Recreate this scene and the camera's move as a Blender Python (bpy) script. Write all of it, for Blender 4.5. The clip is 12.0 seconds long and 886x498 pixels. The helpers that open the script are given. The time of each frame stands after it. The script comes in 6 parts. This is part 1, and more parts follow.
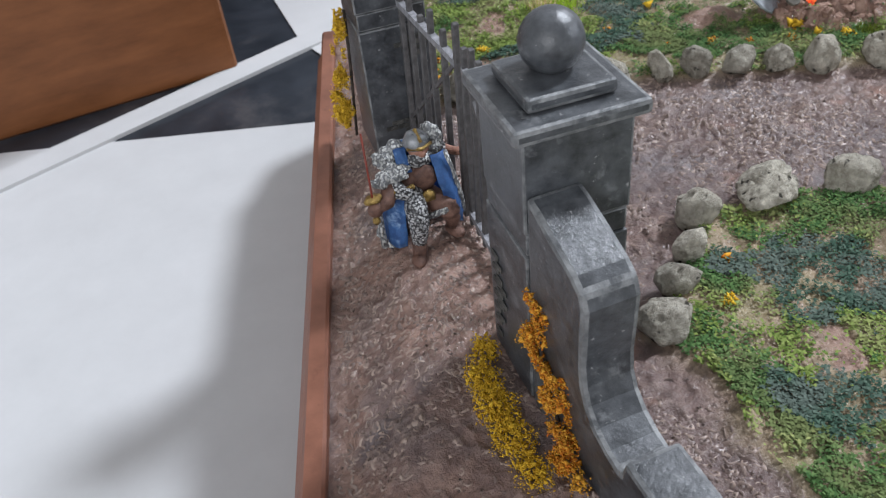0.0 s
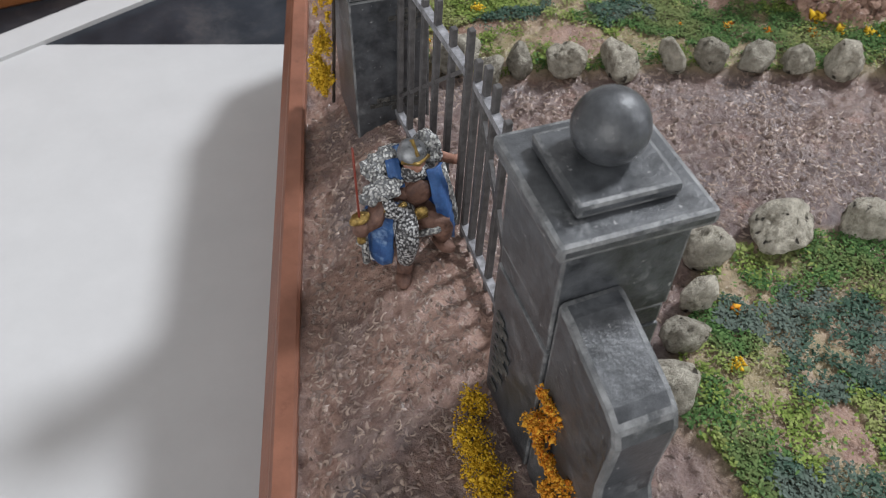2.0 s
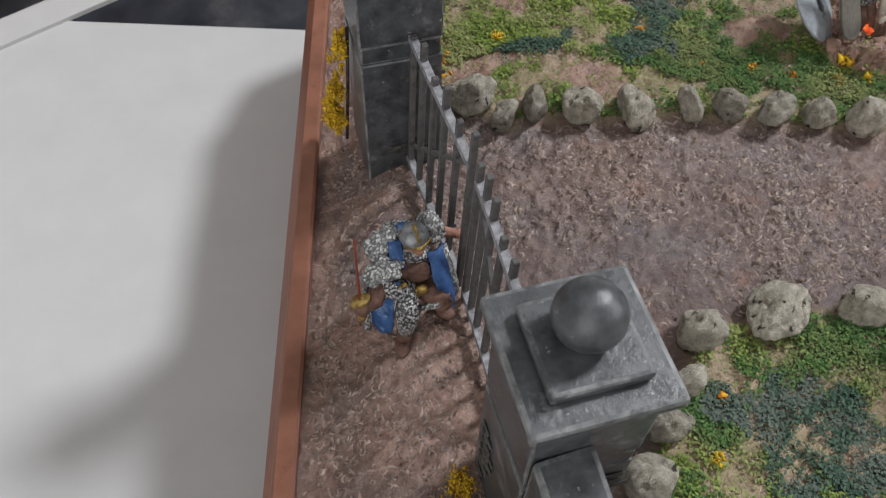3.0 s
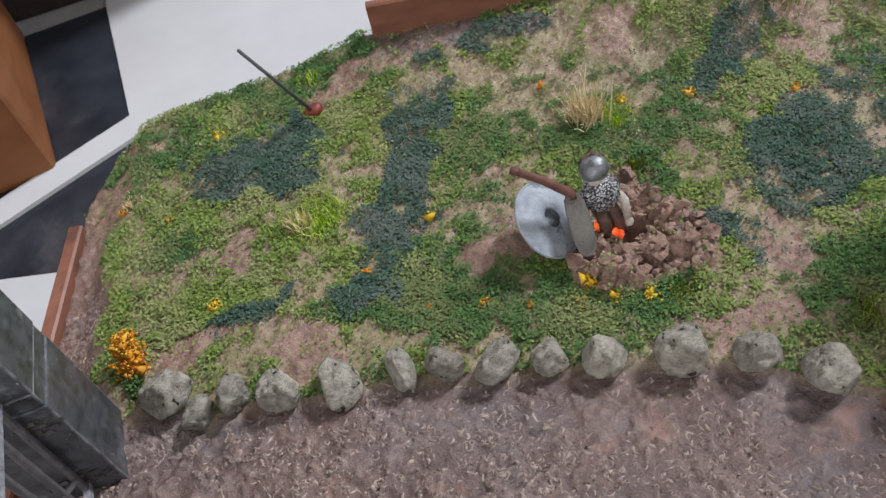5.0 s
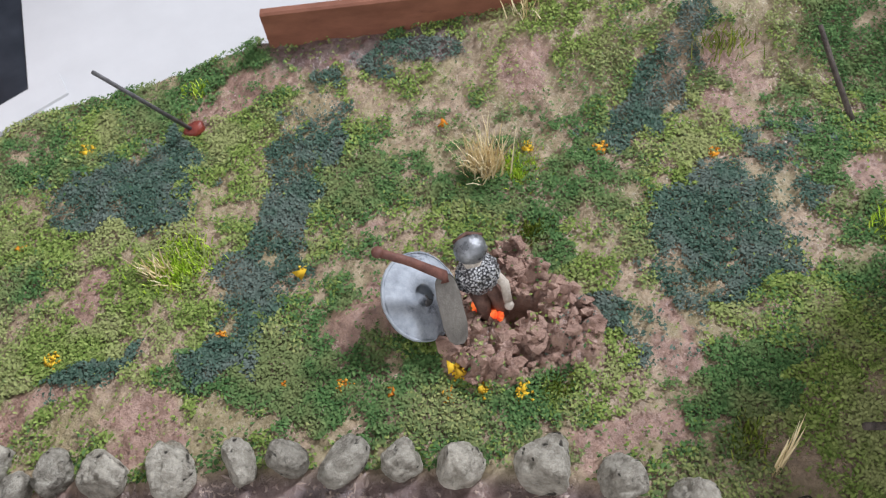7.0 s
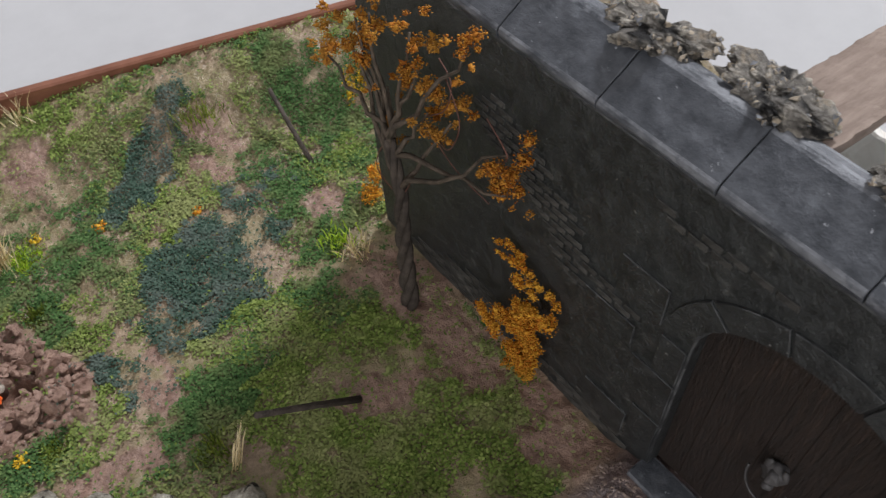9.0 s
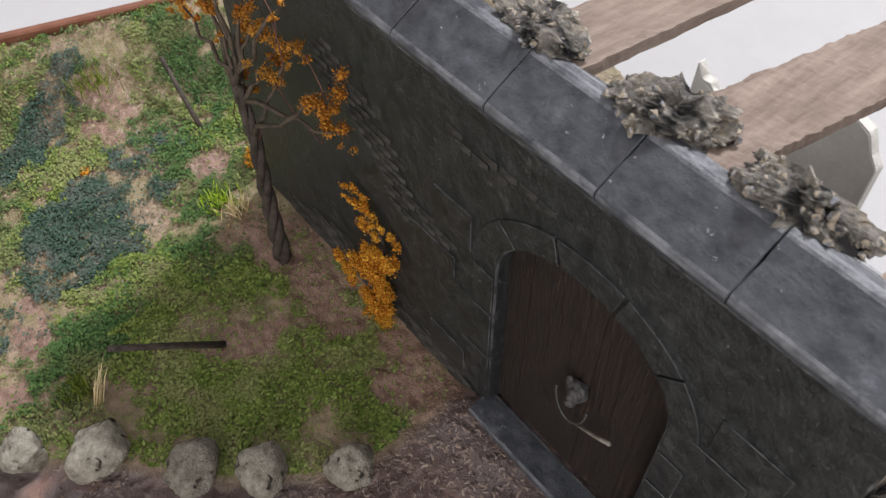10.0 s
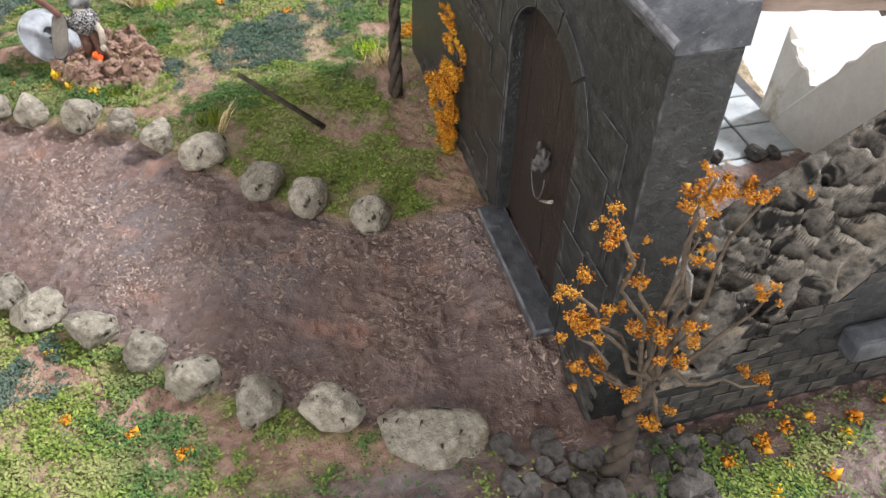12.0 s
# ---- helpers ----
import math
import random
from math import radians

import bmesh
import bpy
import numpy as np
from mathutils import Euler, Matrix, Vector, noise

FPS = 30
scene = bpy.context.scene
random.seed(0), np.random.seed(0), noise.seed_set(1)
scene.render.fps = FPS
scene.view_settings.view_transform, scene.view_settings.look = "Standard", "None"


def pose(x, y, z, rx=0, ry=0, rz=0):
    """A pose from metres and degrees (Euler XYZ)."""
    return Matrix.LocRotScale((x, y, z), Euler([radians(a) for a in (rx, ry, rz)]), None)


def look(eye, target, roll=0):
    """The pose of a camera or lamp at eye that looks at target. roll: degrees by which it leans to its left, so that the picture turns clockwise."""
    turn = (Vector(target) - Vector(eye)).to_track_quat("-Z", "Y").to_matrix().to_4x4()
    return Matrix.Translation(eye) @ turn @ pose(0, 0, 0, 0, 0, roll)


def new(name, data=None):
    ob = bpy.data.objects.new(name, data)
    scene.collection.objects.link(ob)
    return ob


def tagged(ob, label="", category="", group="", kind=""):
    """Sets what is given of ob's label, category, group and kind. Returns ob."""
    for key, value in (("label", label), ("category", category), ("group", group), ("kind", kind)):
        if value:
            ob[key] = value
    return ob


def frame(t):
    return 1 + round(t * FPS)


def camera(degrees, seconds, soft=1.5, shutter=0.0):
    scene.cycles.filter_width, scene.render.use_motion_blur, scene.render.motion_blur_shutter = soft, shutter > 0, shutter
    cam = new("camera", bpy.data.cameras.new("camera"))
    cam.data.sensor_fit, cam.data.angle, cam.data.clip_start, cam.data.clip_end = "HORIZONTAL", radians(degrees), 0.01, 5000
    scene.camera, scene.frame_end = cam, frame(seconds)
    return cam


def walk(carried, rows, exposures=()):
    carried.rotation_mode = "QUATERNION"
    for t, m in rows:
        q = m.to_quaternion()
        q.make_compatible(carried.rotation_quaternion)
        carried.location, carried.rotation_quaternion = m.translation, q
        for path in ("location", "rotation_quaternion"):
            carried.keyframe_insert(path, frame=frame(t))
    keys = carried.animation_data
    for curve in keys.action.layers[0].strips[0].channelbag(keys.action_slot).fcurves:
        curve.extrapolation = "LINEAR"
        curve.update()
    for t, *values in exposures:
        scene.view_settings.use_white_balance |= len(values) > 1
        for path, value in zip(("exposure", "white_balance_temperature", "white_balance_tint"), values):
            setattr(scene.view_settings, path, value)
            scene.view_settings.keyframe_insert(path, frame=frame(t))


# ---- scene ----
cam = camera(57.00, 12.0, soft=1.15, shutter=0.12)
cam.data.dof.use_dof, cam.data.dof.focus_distance, cam.data.dof.aperture_fstop = True, 0.115, 80.0
CM = 0.01  # the model is laid out in centimetres
PATH = [
    (0, (-2.510, -7.155, 8.748), (-2.053, -5.684, 7.472), -7.22),
    (0.5, (-3.222, -5.776, 8.631), (-2.675, -4.350, 7.340), -4.74),
    (1, (-2.933, -4.970, 8.472), (-2.347, -3.581, 7.159), -2.60),
    (1.5, (-2.394, -4.487, 9.111), (-1.839, -3.198, 7.686), -0.39),
    (2, (-2.342, -4.527, 9.501), (-1.823, -3.308, 8.003), 1.45),
    (2.5, (-1.903, -3.860, 10.720), (-1.437, -2.685, 9.169), 1.97),
    (3, (-1.374, -3.014, 11.297), (-0.978, -1.935, 9.660), 1.96),
    (3.5, (-0.044, -1.412, 11.822), (0.352, -0.340, 10.180), 0.41),
    (3.7, (0.790, -0.769, 11.967), (1.204, 0.291, 10.322), -0.09),
    (5.3, (7.818, -1.585, 11.771), (8.037, -0.300, 10.254), -16.35),
    (5.5, (8.416, -1.292, 11.623), (8.665, -0.015, 10.104), -15.79),
    (6, (9.130, -0.769, 11.560), (9.432, 0.487, 10.033), -14.26),
    (6.5, (9.309, -0.104, 10.980), (9.562, 1.051, 9.367), -11.51),
    (7, (9.438, 0.395, 11.862), (9.664, 1.527, 10.229), -10.41),
    (7.5, (11.838, 0.134, 12.374), (12.105, 1.243, 10.731), -12.00),
    (7.7, (12.836, -0.424, 12.669), (13.121, 0.667, 11.017), -14.00),
    (9.3, (14.351, -4.320, 13.265), (15.105, -3.358, 11.681), -2.21),
    (9.5, (14.657, -4.717, 13.227), (15.417, -3.759, 11.644), -2.13),
    (10, (14.690, -6.136, 13.064), (15.464, -5.170, 11.492), -0.89),
    (10.5, (14.438, -7.870, 12.855), (15.198, -6.885, 11.289), 2.41),
    (11, (14.550, -9.532, 12.771), (15.224, -8.473, 11.214), 2.68),
    (11.5, (14.029, -12.109, 12.151), (14.537, -10.813, 10.715), 1.88),
    (12, (14.829, -13.221, 11.258), (15.238, -11.833, 9.878), 1.68),
]
EXPOSURES = [(0, 0.22, 5950, 10), (2.0, 0.15, 6250, 10), (3.0, -0.1, 6400, 10), (3.7, -0.1, 6400, 10), (5.3, 0.1, 6100, 12), (5.5, 0.1, 6100, 12), (6.0, 0.3, 6100, 12), (6.5, -0.15, 6150, 12), (7.0, 0.38, 6050, 13), (7.5, -0.05, 6150, 12), (7.7, -0.05, 6150, 12), (9.3, -0.07, 6350, 13), (10.0, 0.26, 6450, 14), (10.5, 0.55, 6450, 14), (11.0, 0.68, 6550, 13), (12.0, 0.86, 6560, 13)]
walk(cam, [(t, look(Vector(eye) * CM, Vector(target) * CM, roll)) for t, eye, target, roll in PATH], EXPOSURES)

# ---- light ----
world = bpy.data.worlds.new("room_light")
scene.world = world
world.use_nodes = True
world.node_tree.nodes["Background"].inputs[0].default_value = (1.0, 0.97, 0.95, 1)
world.node_tree.nodes["Background"].inputs[1].default_value = 0.46
sun = new("sun", bpy.data.lights.new("sun", "SUN"))
sun.data.energy, sun.data.angle, sun.data.color = 2.95, radians(9), (0.97, 0.98, 1.0)
sun.rotation_euler = Vector((-1.0, -0.275, -1.1)).to_track_quat("-Z", "Y").to_euler()
# an unseen low window on the far right, inferred from stepped shadows on the paper
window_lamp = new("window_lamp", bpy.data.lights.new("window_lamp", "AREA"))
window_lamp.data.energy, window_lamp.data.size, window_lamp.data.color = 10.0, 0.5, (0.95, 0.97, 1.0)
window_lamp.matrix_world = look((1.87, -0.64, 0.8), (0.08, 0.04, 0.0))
# an added broad fill lamp, unseen, for the faces turned from the sun
side_fill = new("side_fill", bpy.data.lights.new("side_fill", "AREA"))
side_fill.data.energy, side_fill.data.size, side_fill.data.color = 18.0, 1.3, (1.0, 0.98, 0.95)
side_fill.matrix_world = look((-1.2, -1.5, 0.75), (0.08, 0.0, 0.0))

# ---- helpers for building, all in centimetres ----
ORIGIN = {}


def thing(name, at, label, category, group="", kind=""):
    """An empty at the base of a thing; its parts hang from it."""
    ob = new(name)
    ob.location = Vector(at) * CM
    ob.empty_display_size = 0.01
    ORIGIN[ob.name] = Vector(at)
    return tagged(ob, label, category, group, kind)


def finish(name, bm, materials, at=(0, 0, 0), smooth=False):
    """Links a bmesh laid out in world centimetres as one mesh object whose origin is at."""
    at = Vector(at)
    bmesh.ops.transform(bm, matrix=Matrix.Scale(CM, 4) @ Matrix.Translation(-at), verts=bm.verts)
    me = bpy.data.meshes.new(name)
    bm.to_mesh(me)
    bm.free()
    for m in materials if isinstance(materials, (list, tuple)) else [materials]:
        me.materials.append(m)
    if smooth:
        me.polygons.foreach_set("use_smooth", [True] * len(me.polygons))
    ob = new(name, me)
    ORIGIN[ob.name] = at
    return ob


def single(name, bm, materials, at, label, category, group="", kind="", smooth=False):
    ob = finish(name, bm, materials, at, smooth)
    ob.location = Vector(at) * CM
    return tagged(ob, label, category, group, kind)


def part(name, bm, materials, parent, label="", smooth=False):
    at = ORIGIN[parent.name]
    ob = finish(name, bm, materials, at, smooth)
    ob.parent = parent
    return tagged(ob, label)


def soup(name, verts, faces, material, at=(0, 0, 0), smooth=False):
    """A mesh object from arrays of centimetre places and of triangles."""
    at = np.array(at, float)
    me = bpy.data.meshes.new(name)
    verts = np.asarray(verts, np.float32)
    faces = np.asarray(faces, np.int32)
    me.vertices.add(len(verts))
    me.vertices.foreach_set("co", ((verts - at) * CM).astype(np.float32).ravel())
    n, k = faces.shape
    me.loops.add(n * k)
    me.loops.foreach_set("vertex_index", faces.ravel())
    me.polygons.add(n)
    me.polygons.foreach_set("loop_start", np.arange(0, n * k, k, dtype=np.int32))
    if smooth:
        me.polygons.foreach_set("use_smooth", np.ones(n, bool))
    me.update(calc_edges=True)
    me.materials.append(material)
    ob = new(name, me)
    ob.location = Vector(at) * CM
    ORIGIN[ob.name] = Vector(at)
    return ob


def bevel(bm, width, segments=2, edges=None, material=-1):
    bmesh.ops.bevel(bm, geom=list(edges or bm.edges), offset=width, segments=segments, affect="EDGES", profile=0.6, material=material)
    return bm


def box(x0, x1, y0, y1, z0, z1, b=0.0, segments=2, turn=0.0, lean=(0, 0), edge_material=-1):
    """A bevelled block; turn in degrees about its middle, lean as shift per height from z = 0."""
    bm = bmesh.new()
    bmesh.ops.create_cube(bm, size=1, matrix=Matrix.Diagonal((x1 - x0, y1 - y0, z1 - z0, 1)))
    if b:
        bevel(bm, b, segments, material=edge_material)
    m = Matrix.Translation(((x0 + x1) / 2, (y0 + y1) / 2, (z0 + z1) / 2)) @ Matrix.Rotation(radians(turn), 4, "Z")
    bmesh.ops.transform(bm, matrix=m, verts=bm.verts)
    for v in bm.verts:
        v.co.x += lean[0] * v.co.z
        v.co.y += lean[1] * v.co.z
    return bm


def merge(*bms):
    """Joins several bmeshes into the first."""
    first = bms[0]
    for other in bms[1:]:
        me = bpy.data.meshes.new("join")
        other.to_mesh(me)
        other.free()
        first.from_mesh(me)
        bpy.data.meshes.remove(me)
    return first


def extrude(outline, axis, lo, hi, b=0.0, segments=2, edge_material=-1):
    """A prism: the outline in the two other axes (in x, y, z order), from lo to hi along axis."""
    bm = bmesh.new()
    k = "xyz".index(axis)
    ring = []
    for p in outline:
        q = list(p)
        q.insert(k, lo)
        ring.append(bm.verts.new(q))
    face = bm.faces.new(ring)
    made = bmesh.ops.extrude_face_region(bm, geom=[face])
    shift = Vector((0, 0, 0))
    shift[k] = hi - lo
    bmesh.ops.translate(bm, vec=shift, verts=[g for g in made["geom"] if isinstance(g, bmesh.types.BMVert)])
    bmesh.ops.recalc_face_normals(bm, faces=bm.faces)
    if b:
        sharp = [e for e in bm.edges if len(e.link_faces) == 2 and e.calc_face_angle(0) > 0.5]
        bevel(bm, b, segments, sharp, edge_material)
    return bm


def rough(bm, amount, size, seed=0.0):
    """Uneven surface: moves every vertex along its normal by smooth noise."""
    bm.normal_update()
    shift = Vector((seed * 7.3, seed * 3.1, seed * 5.7))
    for v in bm.verts:
        v.co += v.normal * amount * noise.fractal(v.co / size + shift, 1.0, 2.0, 3)
    return bm


def tube(points, radii, sides=8, material=0, caps=True):
    """A tapered tube along points."""
    bm = bmesh.new()
    pts = [Vector(p) for p in points]
    rings = []
    side = None
    for n, p in enumerate(pts):
        ahead = (pts[min(n + 1, len(pts) - 1)] - pts[max(n - 1, 0)]).normalized()
        if side is None:
            side = ahead.orthogonal().normalized()
        side = (side - ahead * side.dot(ahead)).normalized()
        up = ahead.cross(side)
        r = radii[n] if isinstance(radii, (list, tuple)) else radii
        rings.append([bm.verts.new(p + r * (math.cos(a) * side + math.sin(a) * up)) for a in [2 * math.pi * i / sides for i in range(sides)]])
    for a, b in zip(rings, rings[1:]):
        for i in range(sides):
            bm.faces.new((a[i], a[(i + 1) % sides], b[(i + 1) % sides], b[i]))
    if caps:
        bm.faces.new(rings[0][::-1])
        bm.faces.new(rings[-1])
    for f in bm.faces:
        f.material_index = material
    return bm


def blob(at, size, turn=(0, 0, 0), detail=2, material=0, bump=0.0, grain=0.3, seed=0):
    """A rounded lump: an ellipsoid with uneven surface."""
    bm = bmesh.new()
    bmesh.ops.create_icosphere(bm, subdivisions=detail, radius=1)
    m = pose(at[0], at[1], at[2], *turn) @ Matrix.Diagonal((*size, 1))
    bmesh.ops.transform(bm, matrix=m, verts=bm.verts)
    if bump:
        rough(bm, bump, grain, seed)
    for f in bm.faces:
        f.material_index = material
    return bm


def crumbs(places, sizes, seed=0, flat=0.75):
    """Vertices and triangles of one small crooked crumb at each place."""
    rng = np.random.default_rng(seed)
    n = len(places)
    base = np.array([(1, 0, -0.3), (-0.5, 0.87, -0.3), (-0.5, -0.87, -0.3), (0, 0, 1.0)], float)
    tri = np.array([(0, 1, 3), (1, 2, 3), (2, 0, 3), (1, 0, 2)])
    v = base[None] * (0.6 + 0.8 * rng.random((n, 4, 1)))
    q = rng.normal(size=(n, 4))
    q /= np.linalg.norm(q, axis=1, keepdims=True)
    w, x, y, z = q.T
    rot = np.stack([1 - 2 * (y * y + z * z), 2 * (x * y - z * w), 2 * (x * z + y * w), 2 * (x * y + z * w), 1 - 2 * (x * x + z * z), 2 * (y * z - x * w),
                    2 * (x * z - y * w), 2 * (y * z + x * w), 1 - 2 * (x * x + y * y)], -1).reshape(n, 3, 3)
    v = np.einsum("nij,nkj->nki", rot, v) * np.asarray(sizes)[:, None, None]
    v[..., 2] *= flat
    verts = (v + np.asarray(places)[:, None]).reshape(-1, 3)
    faces = (tri[None] + 4 * np.arange(n)[:, None, None]).reshape(-1, 3)
    return verts, faces


def flakes(places, sizes, seed=0):
    """Vertices and triangles of one small folded fibre flake at each place."""
    rng = np.random.default_rng(seed)
    n = len(places)
    a = rng.uniform(0, 2 * math.pi, n)
    tip = rng.uniform(0.1, 1.2, n)
    ca, sa = np.cos(a), np.sin(a)
    s = np.asarray(sizes)
    v = np.zeros((n, 4, 3))
    long = rng.uniform(0.8, 1.9, n)
    v[:, 0] = np.stack([-ca * long, -sa * long, rng.uniform(-0.4, 0.4, n)], -1)
    v[:, 1] = np.stack([sa * 0.8, -ca * 0.8, tip * 0.3], -1)
    v[:, 2] = np.stack([ca * long, sa * long, tip], -1)
    v[:, 3] = np.stack([-sa * 0.8, ca * 0.8, tip * 0.9], -1)
    verts = (v * s[:, None, None] + np.asarray(places)[:, None]).reshape(-1, 3)
    tri = np.array([(0, 1, 2), (0, 2, 3)])
    return verts, (tri[None] + 4 * np.arange(n)[:, None, None]).reshape(-1, 3)


# ---- materials ----
def nodes_of(name):
    m = bpy.data.materials.new(name)
    m.use_nodes = True
    return m, m.node_tree.nodes, m.node_tree.links


def noise_node(nd, lk, coord, per_cm, detail=4, rough_=0.6, dist=0.0):
    n = nd.new("ShaderNodeTexNoise")
    n.inputs["Scale"].default_value = per_cm / CM
    n.inputs["Detail"].default_value = detail
    n.inputs["Roughness"].default_value = rough_
    n.inputs["Distortion"].default_value = dist
    lk.new(coord, n.inputs["Vector"])
    return n.outputs["Fac"]


def ramp_node(nd, lk, fac, stops):
    r = nd.new("ShaderNodeValToRGB")
    while len(r.color_ramp.elements) < len(stops):
        r.color_ramp.elements.new(0.5)
    for e, (p, c) in zip(r.color_ramp.elements, stops):
        e.position, e.color = p, (*c, 1)
    lk.new(fac, r.inputs["Fac"])
    return r.outputs["Color"]


def mix_node(nd, lk, fac, a, b, mode="MIX"):
    m = nd.new("ShaderNodeMix")
    m.data_type, m.blend_type = "RGBA", mode
    for socket, value in ((m.inputs["Factor"], fac), (m.inputs["A"], a), (m.inputs["B"], b)):
        if isinstance(value, bpy.types.NodeSocket):
            lk.new(value, socket)
        elif isinstance(value, (int, float)):
            socket.default_value = value
        else:
            socket.default_value = (*value, 1)
    return m.outputs["Result"]


def level_node(nd, lk, fac, lo, hi):
    r = nd.new("ShaderNodeMapRange")
    r.interpolation_type = "SMOOTHSTEP"
    r.inputs["From Min"].default_value, r.inputs["From Max"].default_value = lo, hi
    lk.new(fac, r.inputs["Value"])
    return r.outputs["Result"]


def surface(name, dark, light, grain=6.0, stain=None, stain_size=0.8, stain_amount=0.5, chips=None, rough_=0.8, metal=0.0, bump=0.3, depth=0.01, vary=0.0, stretch=None, spec=0.35):
    """A worn surface: two tones at grain per cm, gritty stains at stain_size per cm, small pale chips, fine relief."""
    m, nd, lk = nodes_of(name)
    p = nd["Principled BSDF"]
    tc = nd.new("ShaderNodeTexCoord").outputs["Object"]
    if stretch:
        mp = nd.new("ShaderNodeMapping")
        mp.inputs["Scale"].default_value = stretch
        lk.new(tc, mp.inputs["Vector"])
        tc = mp.outputs["Vector"]
    fine = noise_node(nd, lk, tc, grain, 5, 0.65)
    col = ramp_node(nd, lk, fine, [(0.3, dark), (0.7, light)])
    if stain:
        big = noise_node(nd, lk, tc, stain_size, 8, 0.72, 0.25)
        col = mix_node(nd, lk, level_node(nd, lk, big, 0.62 - stain_amount * 0.3, 0.74 - stain_amount * 0.2), col, stain)
    if chips:
        colour, per_cm, lo = chips
        spots = level_node(nd, lk, noise_node(nd, lk, tc, per_cm, 3, 0.6), lo, lo + 0.06)
        col = mix_node(nd, lk, spots, col, colour)
    if vary:
        info = nd.new("ShaderNodeObjectInfo")
        hs = nd.new("ShaderNodeHueSaturation")
        mr = nd.new("ShaderNodeMapRange")
        mr.inputs["To Min"].default_value, mr.inputs["To Max"].default_value = 1 - vary, 1 + vary
        lk.new(info.outputs["Random"], mr.inputs["Value"])
        lk.new(mr.outputs["Result"], hs.inputs["Value"])
        lk.new(col, hs.inputs["Color"])
        col = hs.outputs["Color"]
    lk.new(col, p.inputs["Base Color"])
    rr = nd.new("ShaderNodeMapRange")
    rr.inputs["To Min"].default_value, rr.inputs["To Max"].default_value = max(rough_ - 0.12, 0.05), min(rough_ + 0.12, 1)
    lk.new(fine, rr.inputs["Value"])
    lk.new(rr.outputs["Result"], p.inputs["Roughness"])
    p.inputs["Metallic"].default_value = metal
    p.inputs["Specular IOR Level"].default_value = spec
    if bump:
        bp = nd.new("ShaderNodeBump")
        bp.inputs["Strength"].default_value = bump
        bp.inputs["Distance"].default_value = depth * CM * 10
        lk.new(noise_node(nd, lk, tc, grain * 1.6, 6, 0.7), bp.inputs["Height"])
        lk.new(bp.outputs["Normal"], p.inputs["Normal"])
    return m


def flock(name, tones, rough_=0.95, patch=None, spec=0.15):
    """Loose fibre or foam crumbs: a tone for each crumb, and a slow drift of tone over the patch."""
    m, nd, lk = nodes_of(name)
    p = nd["Principled BSDF"]
    geo = nd.new("ShaderNodeNewGeometry")
    col = ramp_node(nd, lk, geo.outputs["Random Per Island"], [(n / (len(tones) - 1), c) for n, c in enumerate(tones)])
    if patch:
        tc = nd.new("ShaderNodeTexCoord").outputs["Object"]
        col = mix_node(nd, lk, level_node(nd, lk, noise_node(nd, lk, tc, 0.9, 4), 0.46, 0.62), col, mix_node(nd, lk, 0.7, col, patch))
    lk.new(col, p.inputs["Base Color"])
    p.inputs["Roughness"].default_value = rough_
    p.inputs["Specular IOR Level"].default_value = spec
    return m


def drybrush(m, colour, lo=0.52, hi=0.6, amount=0.8):
    """Paint brushed over the raised edges of a material."""
    nd, lk = m.node_tree.nodes, m.node_tree.links
    p = nd["Principled BSDF"]
    old = p.inputs["Base Color"].links[0].from_socket
    geo = nd.new("ShaderNodeNewGeometry")
    tc = nd.new("ShaderNodeTexCoord").outputs["Object"]
    worn = nd.new("ShaderNodeMath")
    worn.operation = "MULTIPLY"
    lk.new(level_node(nd, lk, geo.outputs["Pointiness"], lo, hi), worn.inputs[0])
    lk.new(level_node(nd, lk, noise_node(nd, lk, tc, 3.0, 4), 0.7 - amount * 0.5, 0.75), worn.inputs[1])
    lk.new(mix_node(nd, lk, worn.outputs[0], old, colour), p.inputs["Base Color"])
    return m


STONE = surface("dark_cast_stone", (0.018, 0.02, 0.023), (0.085, 0.09, 0.097), 3.5, (0.13, 0.135, 0.14), 2.2, 0.22, chips=((0.26, 0.26, 0.26), 11.0, 0.67), rough_=0.33, bump=0.2, spec=0.6)
STONE_EDGE = surface("drybrushed_stone_edge", (0.045, 0.048, 0.052), (0.25, 0.255, 0.255), 3.0, (0.06, 0.064, 0.068), 2.6, 0.45, rough_=0.45, bump=0.3, spec=0.5)
WALL = surface("charcoal_painted_stone", (0.009, 0.0105, 0.011), (0.046, 0.0495, 0.0495), 4.5, (0.085, 0.087, 0.082), 1.6, 0.16, chips=((0.2, 0.2, 0.19), 10.0, 0.68), rough_=0.36, bump=0.7, spec=0.5)
WALL_EDGE = surface("grey_drybrushed_edge", (0.016, 0.017, 0.018), (0.135, 0.138, 0.14), 6.0, (0.018, 0.019, 0.02), 1.9, 0.6, rough_=0.5, bump=0.3)
COPING = surface("blue_grey_coping", (0.03, 0.034, 0.041), (0.1, 0.107, 0.121), 3.6, (0.15, 0.162, 0.18), 1.4, 0.22, chips=((0.3, 0.31, 0.33), 9.0, 0.69), rough_=0.38, bump=0.35, stretch=(1, 0.75, 1), spec=0.45)
COPING_EDGE = surface("worn_coping_edge", (0.06, 0.065, 0.075), (0.27, 0.28, 0.3), 3.6, (0.05, 0.055, 0.064), 2.0, 0.45, rough_=0.42, bump=0.35, stretch=(1, 0.6, 1))
DARK_ROCK = surface("dark_grey_rock", (0.035, 0.033, 0.031), (0.16, 0.15, 0.14), 5.0, (0.22, 0.2, 0.17), 1.5, 0.3, rough_=0.85, bump=0.7, depth=0.02, vary=0.25)
